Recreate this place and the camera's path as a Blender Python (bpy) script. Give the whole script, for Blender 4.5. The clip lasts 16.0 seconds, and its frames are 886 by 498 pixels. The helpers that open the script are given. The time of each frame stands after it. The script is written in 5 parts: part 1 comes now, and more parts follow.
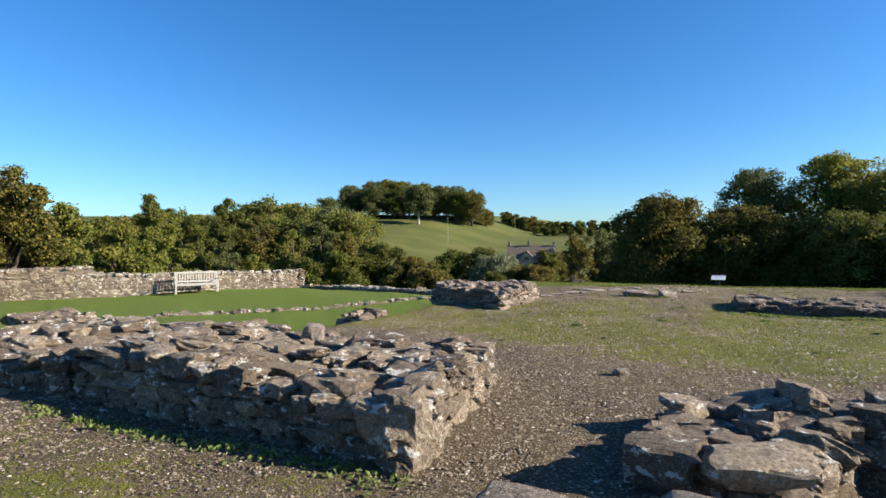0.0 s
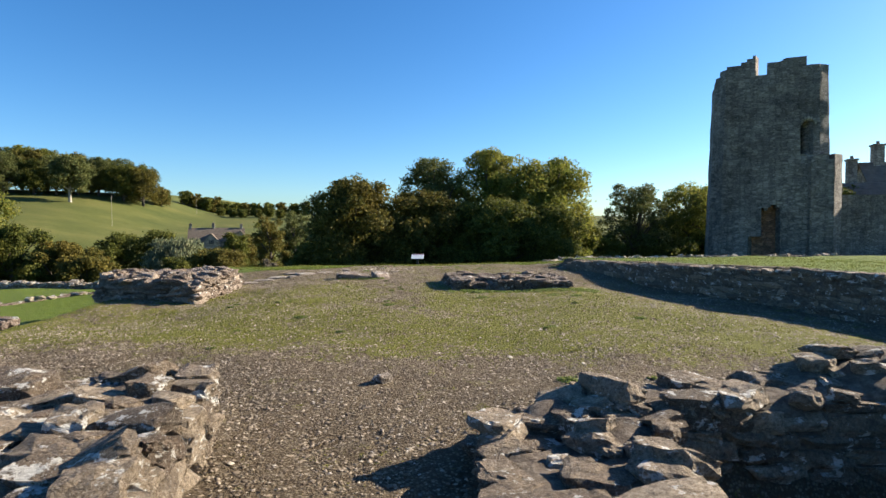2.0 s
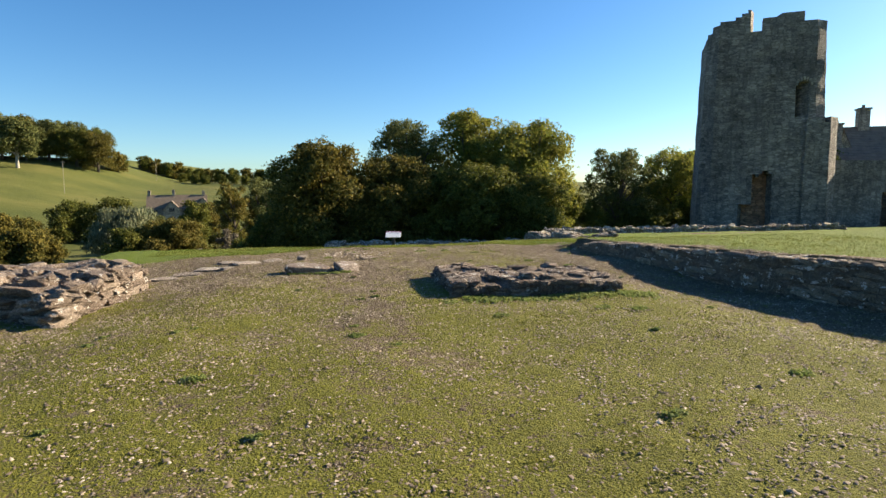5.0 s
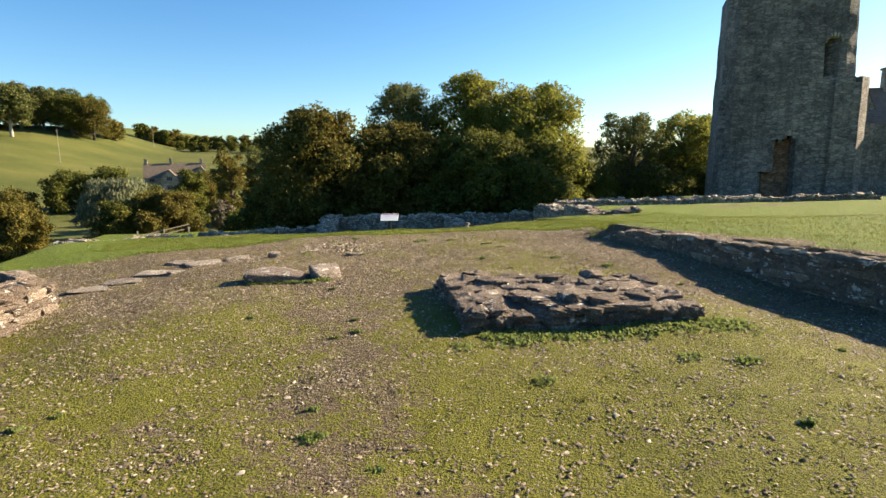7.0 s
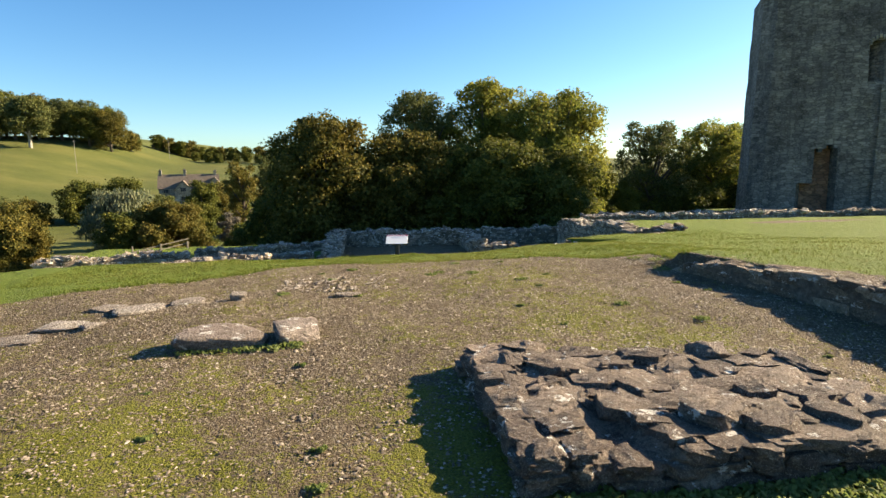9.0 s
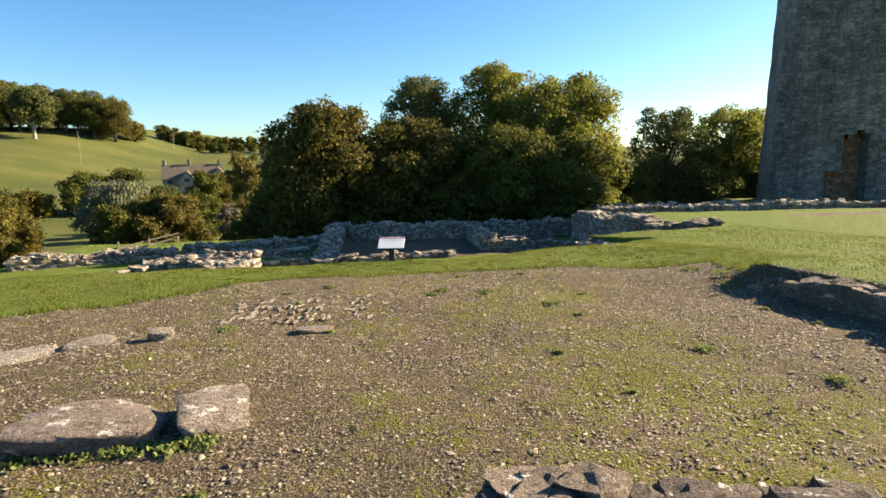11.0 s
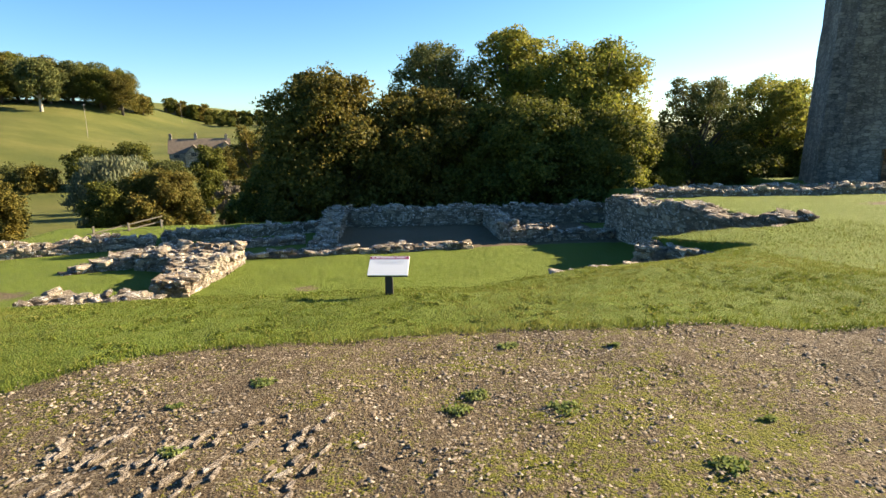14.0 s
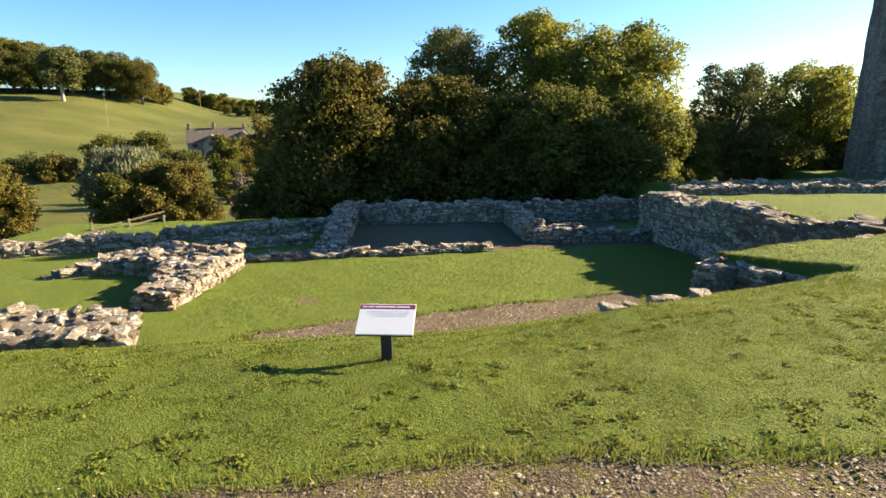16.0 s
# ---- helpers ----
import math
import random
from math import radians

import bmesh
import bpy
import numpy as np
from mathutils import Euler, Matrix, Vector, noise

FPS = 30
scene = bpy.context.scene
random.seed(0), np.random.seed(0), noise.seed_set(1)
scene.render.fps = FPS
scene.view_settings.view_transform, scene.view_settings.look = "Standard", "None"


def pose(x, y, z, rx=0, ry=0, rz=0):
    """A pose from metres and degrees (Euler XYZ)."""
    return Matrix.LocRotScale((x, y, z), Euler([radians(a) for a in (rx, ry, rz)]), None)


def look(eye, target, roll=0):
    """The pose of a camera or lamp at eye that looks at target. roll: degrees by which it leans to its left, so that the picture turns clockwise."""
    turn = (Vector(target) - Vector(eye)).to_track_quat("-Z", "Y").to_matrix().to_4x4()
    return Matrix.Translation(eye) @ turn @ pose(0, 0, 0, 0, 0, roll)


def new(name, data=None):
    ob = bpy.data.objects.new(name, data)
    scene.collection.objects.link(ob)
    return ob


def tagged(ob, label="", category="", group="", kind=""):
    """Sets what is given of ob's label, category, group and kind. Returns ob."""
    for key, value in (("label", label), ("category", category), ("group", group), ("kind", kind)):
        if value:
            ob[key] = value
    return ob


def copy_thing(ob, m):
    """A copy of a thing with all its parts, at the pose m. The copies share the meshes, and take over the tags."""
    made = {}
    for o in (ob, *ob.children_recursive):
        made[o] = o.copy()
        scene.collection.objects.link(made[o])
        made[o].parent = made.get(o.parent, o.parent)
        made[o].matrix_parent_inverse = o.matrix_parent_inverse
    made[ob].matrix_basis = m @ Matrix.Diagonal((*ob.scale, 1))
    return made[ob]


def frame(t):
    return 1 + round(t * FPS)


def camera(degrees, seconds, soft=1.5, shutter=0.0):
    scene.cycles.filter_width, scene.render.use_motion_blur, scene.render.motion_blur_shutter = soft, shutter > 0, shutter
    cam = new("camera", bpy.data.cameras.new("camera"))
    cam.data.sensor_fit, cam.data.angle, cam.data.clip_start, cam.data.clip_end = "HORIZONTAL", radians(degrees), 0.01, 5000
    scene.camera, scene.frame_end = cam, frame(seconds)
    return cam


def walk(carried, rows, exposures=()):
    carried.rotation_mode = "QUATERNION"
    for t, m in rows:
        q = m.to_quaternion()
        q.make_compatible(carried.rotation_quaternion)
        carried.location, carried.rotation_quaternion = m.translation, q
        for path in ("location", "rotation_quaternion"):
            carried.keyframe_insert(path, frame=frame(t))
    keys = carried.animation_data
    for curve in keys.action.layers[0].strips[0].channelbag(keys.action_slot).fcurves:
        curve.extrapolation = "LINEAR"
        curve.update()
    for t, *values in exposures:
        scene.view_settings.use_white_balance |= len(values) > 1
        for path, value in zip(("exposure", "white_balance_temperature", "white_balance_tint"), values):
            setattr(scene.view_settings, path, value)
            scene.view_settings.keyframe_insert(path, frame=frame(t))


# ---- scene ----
cam = camera(77.1, 16.0)
PATH = [
    (0, (-0.741, 2.317, 1.404), (-1.567, 4.138, 1.386), -0.2),
    (0.5, (-1.059, 2.533, 1.386), (-1.704, 4.425, 1.338), -0.3),
    (1, (-1.313, 2.863, 1.372), (-1.709, 4.822, 1.303), -0.2),
    (1.5, (-1.46, 3.256, 1.353), (-1.509, 5.254, 1.276), -0.1),
    (2, (-1.5, 3.777, 1.327), (-1.261, 5.761, 1.242), -0.2),
    (2.5, (-1.564, 4.359, 1.32), (-1.265, 6.334, 1.231), -0.1),
    (3, (-1.551, 4.939, 1.31), (-1.216, 6.909, 1.223), -0.1),
    (3.5, (-1.492, 5.552, 1.338), (-1.148, 7.521, 1.264), -0.2),
    (4, (-1.496, 6.203, 1.345), (-1.151, 8.171, 1.249), -0.2),
    (6.5, (-1.084, 9.202, 1.689), (-0.752, 11.146, 1.36), -0.6),
    (7, (-1.024, 9.812, 1.697), (-0.694, 11.758, 1.371), -0.7),
    (7.5, (-0.918, 10.426, 1.735), (-0.615, 12.377, 1.418), -0.8),
    (8, (-0.851, 11.051, 1.72), (-0.559, 13.006, 1.417), -0.8),
    (8.5, (-0.727, 11.72, 1.705), (-0.434, 13.676, 1.406), -0.7),
    (9, (-0.706, 12.378, 1.664), (-0.422, 14.337, 1.377), -0.7),
    (11.5, (-0.336, 14.969, 1.634), (-0.082, 16.922, 1.287), -0.9),
    (12, (-0.338, 15.533, 1.636), (-0.09, 17.482, 1.26), -0.8),
    (12.5, (-0.26, 16.123, 1.6), (-0.014, 18.067, 1.197), -0.8),
    (13, (-0.205, 16.741, 1.629), (0.03, 18.685, 1.22), -0.8),
    (13.5, (-0.198, 17.347, 1.653), (0.031, 19.292, 1.244), -0.7),
    (14, (-0.075, 17.929, 1.653), (0.146, 19.874, 1.242), -0.8),
    (14.5, (-0.014, 18.429, 1.663), (0.19, 20.375, 1.247), -0.8),
    (15, (-0.004, 18.943, 1.705), (0.19, 20.888, 1.281), -0.7),
    (15.5, (0.076, 19.432, 1.706), (0.261, 21.375, 1.269), -0.8),
    (16, (0.12, 19.862, 1.702), (0.278, 21.805, 1.256), -0.8),
]
walk(cam, [(t, look(eye, target, roll)) for t, eye, target, roll in PATH],
     [(0, 1.35, 6300, 10), (2, 1.45, 6700, 10), (4, 1.4, 7100, 10), (6.5, 1.7, 7900, 10), (9, 1.75, 8000, 10), (12.5, 1.83, 8050, 10), (16, 1.95, 8150, 11)])

# ---- light ----
SUN_AZ, SUN_EL = radians(76), radians(22.5)
world = bpy.data.worlds.new("sky")
scene.world = world
world.use_nodes = True
wn = world.node_tree.nodes
sky = wn.new("ShaderNodeTexSky")
sky.sky_type, sky.sun_disc = "NISHITA", False
sky.sun_elevation, sky.sun_rotation = SUN_EL, SUN_AZ
sky.altitude = 500
sky.air_density, sky.dust_density, sky.ozone_density = 1.0, 0.7, 3.2
wn["Background"].inputs["Strength"].default_value = 0.066
rich = wn.new("ShaderNodeHueSaturation")
rich.inputs["Saturation"].default_value = 1.25
cool = wn.new("ShaderNodeMix")
cool.data_type, cool.blend_type = "RGBA", "MULTIPLY"
cool.inputs[0].default_value, cool.inputs[7].default_value = 1.0, (0.79, 0.98, 1.14, 1)
world.node_tree.links.new(sky.outputs[0], rich.inputs["Color"])
world.node_tree.links.new(rich.outputs[0], cool.inputs[6])
world.node_tree.links.new(cool.outputs[2], wn["Background"].inputs["Color"])
sun_data = bpy.data.lights.new("sun", "SUN")
sun_data.energy, sun_data.angle, sun_data.color = 5.0, radians(0.5), (1.0, 0.9, 0.74)
sun = new("sun", sun_data)
S = Vector((math.sin(SUN_AZ) * math.cos(SUN_EL), math.cos(SUN_AZ) * math.cos(SUN_EL), math.sin(SUN_EL)))
sun.matrix_world = look(S * 100, (0, 0, 0))

rng = np.random.default_rng(7)
rnd = random.Random(11)


# ---- materials ----
def material(name):
    m = bpy.data.materials.new(name)
    m.use_nodes = True
    nt = m.node_tree
    return m, nt, nt.nodes["Principled BSDF"]


def node(nt, kind, **values):
    n = nt.nodes.new("ShaderNode" + kind)
    for k, v in values.items():
        n.inputs[k.replace("_", " ")].default_value = v
    return n


def noise_tex(nt, scale, detail=4.0, rough=0.6, space="Generated", stretch=None):
    """Noise in metres (object space) unless told otherwise."""
    co = nt.nodes.new("ShaderNodeTexCoord") if space != "World" else nt.nodes.new("ShaderNodeNewGeometry")
    out = co.outputs["Object"] if space != "World" else co.outputs["Position"]
    if stretch:
        mp = node(nt, "Mapping", Scale=stretch)
        nt.links.new(out, mp.inputs["Vector"])
        out = mp.outputs[0]
    n = node(nt, "TexNoise", Scale=scale, Detail=detail, Roughness=rough)
    nt.links.new(out, n.inputs["Vector"])
    return n.outputs["Fac"]


def ramp(nt, fac, *stops):
    r = nt.nodes.new("ShaderNodeValToRGB")
    el = r.color_ramp.elements
    while len(el) < len(stops):
        el.new(0.5)
    for e, (p, c) in zip(el, stops):
        e.position, e.color = p, (*c, 1) if len(c) == 3 else c
    nt.links.new(fac, r.inputs[0])
    return r.outputs[0]


def mix(nt, fac, a, b, mode="MIX"):
    m = nt.nodes.new("ShaderNodeMix")
    m.data_type, m.blend_type = "RGBA", mode
    for sock, v in ((m.inputs[0], fac), (m.inputs[6], a), (m.inputs[7], b)):
        if isinstance(v, (int, float)):
            sock.default_value = v
        elif isinstance(v, tuple):
            sock.default_value = (*v, 1)
        else:
            nt.links.new(v, sock)
    return m.outputs[2]


def math_node(nt, op, a, b):
    m = nt.nodes.new("ShaderNodeMath")
    m.operation = op
    for sock, v in zip(m.inputs, (a, b)):
        if isinstance(v, (int, float)):
            sock.default_value = v
        else:
            nt.links.new(v, sock)
    return m.outputs[0]


def bump(nt, bsdf, height, strength, distance):
    b = node(nt, "Bump", Strength=strength, Distance=distance)
    nt.links.new(height, b.inputs["Height"])
    nt.links.new(b.outputs[0], bsdf.inputs["Normal"])


def stone_material(name, lo, mid, hi, lichen=0.62, island=False):
    m, nt, b = material(name)
    if island:
        pick = nt.nodes.new("ShaderNodeNewGeometry").outputs["Random Per Island"]
    else:
        pick = nt.nodes.new("ShaderNodeObjectInfo").outputs["Random"]
    base = ramp(nt, pick, (0.0, lo), (0.45, mid), (0.8, hi), (1.0, tuple(min(1, 1.25 * c) for c in hi)))
    fine = noise_tex(nt, 38, 6, 0.7, "World")
    big = noise_tex(nt, 5.5, 5, 0.65, "World")
    c = mix(nt, ramp(nt, fine, (0.4, (0, 0, 0)), (0.62, (1, 1, 1))), base, (0.45, 0.42, 0.38), "MULTIPLY")
    speck = noise_tex(nt, 110, 3, 0.7, "World")
    c = mix(nt, ramp(nt, speck, (0.56, (0, 0, 0)), (0.66, (0.7, 0.7, 0.7))), c, (0.5, 0.44, 0.36))
    c = mix(nt, ramp(nt, speck, (0.34, (0.7, 0.7, 0.7)), (0.44, (0, 0, 0))), c, (0.06, 0.045, 0.035))
    c = mix(nt, ramp(nt, big, (0.34, (0.5, 0.5, 0.5)), (0.48, (0, 0, 0))), c, (0.1, 0.08, 0.06))
    pale = noise_tex(nt, 7.3, 5, 0.7, "World", (1, 1, 1.6))
    c = mix(nt, ramp(nt, pale, (lichen, (0, 0, 0)), (lichen + 0.035, (0.9, 0.9, 0.9))), c, (0.74, 0.71, 0.65))
    pit = noise_tex(nt, 13, 7, 0.78, "World")
    # mottling tied to the bump: shade painted into its hollows, high spots painted paler
    c = mix(nt, ramp(nt, pit, (0.36, (0.6, 0.6, 0.6)), (0.45, (0, 0, 0))), c, (0.06, 0.045, 0.033))
    c = mix(nt, ramp(nt, pit, (0.56, (0, 0, 0)), (0.66, (0.5, 0.5, 0.5))), c, (0.5, 0.42, 0.32))
    nt.links.new(c, b.inputs["Base Color"])
    b.inputs["Roughness"].default_value = 0.92
    bump(nt, b, math_node(nt, "ADD", fine, math_node(nt, "MULTIPLY", pit, 1.8)), 1.0, 0.05)
    return m


RUBBLE = stone_material("rubble_stone", (0.165, 0.113, 0.073), (0.285, 0.208, 0.138), (0.45, 0.35, 0.245), 0.575)
RUBBLE_PINK = stone_material("pinkish_stone", (0.21, 0.145, 0.107), (0.33, 0.245, 0.187), (0.45, 0.352, 0.276), 0.6)
RUBBLE_SLAB = stone_material("weathered_base_stone", (0.145, 0.097, 0.07), (0.208, 0.147, 0.108), (0.29, 0.215, 0.163), 0.6)
RUBBLE_FAR = stone_material("rubble_far", (0.175, 0.13, 0.09), (0.3, 0.24, 0.172), (0.5, 0.425, 0.32), 0.56)
PALE_STONE = stone_material("pale_stone", (0.34, 0.28, 0.225), (0.43, 0.36, 0.295), (0.52, 0.45, 0.375), 0.62)
RUBBLE_JOINED = stone_material("rubble_joined", (0.145, 0.098, 0.063), (0.25, 0.182, 0.118), (0.41, 0.318, 0.22), 0.58, True)


def gravel_material():
    """Angular chips, each of its own tone, with a little dust."""
    m, nt, b = material("gravel_stone")
    pick = nt.nodes.new("ShaderNodeNewGeometry").outputs["Random Per Island"]
    c = ramp(nt, pick, (0.0, (0.06, 0.043, 0.028)), (0.4, (0.18, 0.135, 0.09)), (0.7, (0.29, 0.226, 0.156)), (0.92, (0.39, 0.318, 0.232)), (1.0, (0.52, 0.45, 0.36)))
    dust = noise_tex(nt, 130, 3, 0.7, "World")
    c = mix(nt, ramp(nt, dust, (0.5, (0, 0, 0)), (0.7, (0.5, 0.5, 0.5))), c, (0.26, 0.2, 0.14))
    nt.links.new(c, b.inputs["Base Color"])
    b.inputs["Roughness"].default_value = 0.9
    return m


GRAVEL = gravel_material()


def mortar_material():
    m, nt, b = material("earth_mortar")
    n1, n2 = noise_tex(nt, 14, 6, 0.75, "World"), noise_tex(nt, 55, 4, 0.7, "World")
    c = ramp(nt, n1, (0.32, (0.05, 0.037, 0.026)), (0.5, (0.15, 0.112, 0.08)), (0.72, (0.29, 0.235, 0.18)))
    nt.links.new(c, b.inputs["Base Color"])
    b.inputs["Roughness"].default_value = 0.97
    bump(nt, b, math_node(nt, "ADD", n1, n2), 1.0, 0.04)
    return m


MORTAR = mortar_material()


def masonry_material(name, dark, light, course=0.24, length=0.55):
    """Coursed rubble masonry of far walls: joints, single stones and long damp streaks."""
    m, nt, b = material(name)
    geo = nt.nodes.new("ShaderNodeNewGeometry")
    warp = nt.nodes.new("ShaderNodeTexNoise")
    warp.inputs["Scale"].default_value = 1.1
    nt.links.new(geo.outputs["Position"], warp.inputs["Vector"])
    bent = nt.nodes.new("ShaderNodeVectorMath")
    bent.operation = "MULTIPLY_ADD"
    bent.inputs[1].default_value = (0.22, 0.22, 0.22)
    nt.links.new(warp.outputs["Color"], bent.inputs[0])
    nt.links.new(geo.outputs["Position"], bent.inputs[2])
    mp = node(nt, "Mapping", Scale=(1 / length, 1 / length, 1 / course))
    nt.links.new(bent.outputs[0], mp.inputs["Vector"])
    cells, joints = node(nt, "TexVoronoi", Scale=1.0, Randomness=0.75), node(nt, "TexVoronoi", Scale=1.0, Randomness=0.75)
    joints.feature = "DISTANCE_TO_EDGE"
    for t in (cells, joints):
        nt.links.new(mp.outputs[0], t.inputs["Vector"])
    one = node(nt, "SeparateColor")
    nt.links.new(cells.outputs["Color"], one.inputs[0])
    tone = ramp(nt, one.outputs[0], (0.0, (0.55, 0.53, 0.5)), (0.6, (0.95, 0.93, 0.9)), (1.0, (1.3, 1.27, 1.2)))
    gap = ramp(nt, joints.outputs["Distance"], (0.0, (0.42, 0.4, 0.38)), (0.12, (1, 1, 1)))
    patch = noise_tex(nt, 0.3, 7, 0.75, "World")
    c = ramp(nt, patch, (0.36, dark), (0.5, tuple((a + z) / 2 for a, z in zip(dark, light))), (0.68, light))
    c = mix(nt, 0.9, mix(nt, 0.9, c, tone, "MULTIPLY"), gap, "MULTIPLY")
    streak = noise_tex(nt, 1.6, 5, 0.7, "World", (1, 1, 0.12))
    c = mix(nt, ramp(nt, streak, (0.36, (0.6, 0.6, 0.6)), (0.48, (0, 0, 0))), c, (0.08, 0.068, 0.056))
    fine = noise_tex(nt, 9, 5, 0.7, "World")
    c = mix(nt, ramp(nt, fine, (0.58, (0, 0, 0)), (0.72, (0.55, 0.55, 0.55))), c, (0.45, 0.42, 0.38))
    nt.links.new(c, b.inputs["Base Color"])
    b.inputs["Roughness"].default_value = 0.93
    bump(nt, b, math_node(nt, "ADD", gap, fine), 0.8, 0.05)
    return m


TOWER_STONE = masonry_material("tower_masonry", (0.1, 0.085, 0.074), (0.31, 0.27, 0.23), 0.17, 0.42)
RUST_STONE = masonry_material("reddish_masonry", (0.26, 0.12, 0.07), (0.42, 0.24, 0.15))
HOUSE_STONE = masonry_material("house_masonry", (0.3, 0.26, 0.2), (0.45, 0.4, 0.32), 0.3, 0.7)


def plain(name, color, rough=0.6, metal=0.0, vary=0.25, scale=6.0):
    m, nt, b = material(name)
    n = noise_tex(nt, scale, 5, 0.65)
    c = ramp(nt, n, (0.25, tuple(c * (1 - vary) for c in color)), (0.75, tuple(min(1, c * (1 + vary)) for c in color)))
    nt.links.new(c, b.inputs["Base Color"])
    b.inputs["Roughness"].default_value, b.inputs["Metallic"].default_value = rough, metal
    bump(nt, b, noise_tex(nt, scale * 6, 4, 0.6), 0.25, 0.004)
    return m


ROOF_TILE = plain("stone_roof_tiles", (0.15, 0.115, 0.085), 0.85, 0, 0.4, 1.5)
BENCH_WOOD = plain("silvered_wood", (0.36, 0.34, 0.3), 0.8, 0, 0.2, 9)
SIGN_WHITE = plain("sign_face", (0.78, 0.77, 0.74), 0.45, 0, 0.03, 4)
SIGN_BAND = plain("sign_band", (0.24, 0.025, 0.08), 0.45, 0, 0.05, 4)
SIGN_INK = plain("sign_ink", (0.66, 0.65, 0.64), 0.6, 0, 0.1, 20)
SIGN_TITLE = plain("sign_title", (0.75, 0.7, 0.7), 0.6, 0, 0.03, 20)
DARK_METAL = plain("dark_post", (0.025, 0.027, 0.03), 0.5, 0.3, 0.2, 12)
DARK_GLASS = plain("dark_window", (0.03, 0.035, 0.045), 0.15, 0, 0.1, 3)
BARK = plain("bark", (0.085, 0.068, 0.052), 0.95, 0, 0.4, 8)
PALE_BARK = plain("pale_bark", (0.3, 0.27, 0.22), 0.9, 0, 0.35, 2)
RAIL_WOOD = plain("weathered_rail", (0.17, 0.145, 0.11), 0.85, 0, 0.25, 8)


def leaf_material(name, a, b_, tint, trans=0.35):
    m, nt, b = material(name)
    pick = nt.nodes.new("ShaderNodeNewGeometry").outputs["Random Per Island"]
    c = ramp(nt, pick, (0.0, a), (0.7, b_), (1.0, tint))
    patch = noise_tex(nt, 0.35, 3, 0.6, "World")
    c = mix(nt, ramp(nt, patch, (0.45, (0, 0, 0)), (0.7, (0.55, 0.55, 0.55))), c, tint)
    nt.links.new(c, b.inputs["Base Color"])
    b.inputs["Roughness"].default_value = 0.7
    b.inputs["Specular IOR Level"].default_value = 0.18
    t = node(nt, "BsdfTranslucent")
    nt.links.new(c, t.inputs["Color"])
    mx = node(nt, "MixShader", Fac=trans)
    nt.links.new(b.outputs[0], mx.inputs[1])
    nt.links.new(t.outputs[0], mx.inputs[2])
    nt.links.new(mx.outputs[0], nt.nodes["Material Output"].inputs["Surface"])
    return m


LEAF_DARK = leaf_material("leaf_dark_green", (0.038, 0.05, 0.011), (0.1, 0.116, 0.022), (0.19, 0.18, 0.036), 0.38)
LEAF_MAPLE = leaf_material("leaf_maple", (0.042, 0.046, 0.011), (0.11, 0.106, 0.021), (0.23, 0.17, 0.036), 0.34)
LEAF_ASH = leaf_material("leaf_ash", (0.085, 0.108, 0.022), (0.2, 0.222, 0.042), (0.34, 0.3, 0.065), 0.55)
LEAF_GREY = leaf_material("leaf_grey_green", (0.06, 0.076, 0.024), (0.11, 0.128, 0.04), (0.17, 0.165, 0.055))
LEAF_WILLOW = leaf_material("leaf_willow", (0.1, 0.125, 0.07), (0.16, 0.18, 0.1), (0.22, 0.22, 0.12))
LEAF_AUTUMN = leaf_material("leaf_autumn", (0.08, 0.085, 0.02), (0.14, 0.125, 0.027), (0.21, 0.15, 0.035))
LEAF_LIME = leaf_material("leaf_yellow_green", (0.085, 0.105, 0.02), (0.15, 0.16, 0.03), (0.23, 0.2, 0.042))
TWIG = leaf_material("bare_twigs", (0.13, 0.11, 0.08), (0.2, 0.17, 0.12), (0.24, 0.2, 0.14), 0.1)
GRASS_BLADE = leaf_material("grass_blades", (0.08, 0.112, 0.016), (0.138, 0.174, 0.026), (0.25, 0.238, 0.07), 0.4)
MOSS_BLADE = leaf_material("moss_blades", (0.09, 0.1, 0.014), (0.155, 0.16, 0.022), (0.25, 0.22, 0.05), 0.3)
WEED = leaf_material("weed_leaves", (0.12, 0.165, 0.04), (0.18, 0.225, 0.065), (0.27, 0.29, 0.11), 0.45)


# ---- ground ----
def smooth(a, b, x):
    t = np.clip((np.asarray(x, float) - a) / (b - a), 0, 1)
    return t * t * (3 - 2 * t)


def wall_right_x(y):
    return 8.287 - 0.201 * y


def lawn_edge(y):
    """x from which the upper lawn begins, east of the terrace and the court."""
    return np.interp(y, [0, 20.6, 21.5, 26.4, 26.9, 28.35, 28.5, 30.0, 30.1, 40.8, 43, 47], [8.29, 4.15, 4.2, 6.3, 6.25, 5.15, 5.15, 9.75, 9.95, 10.1, 12.5, 14])


def up_lawn(x, y):
    """Height of the upper lawn."""
    return np.interp(y, [2, 20.5, 26, 60], [0.9, 0.265, -0.31, -2.52])


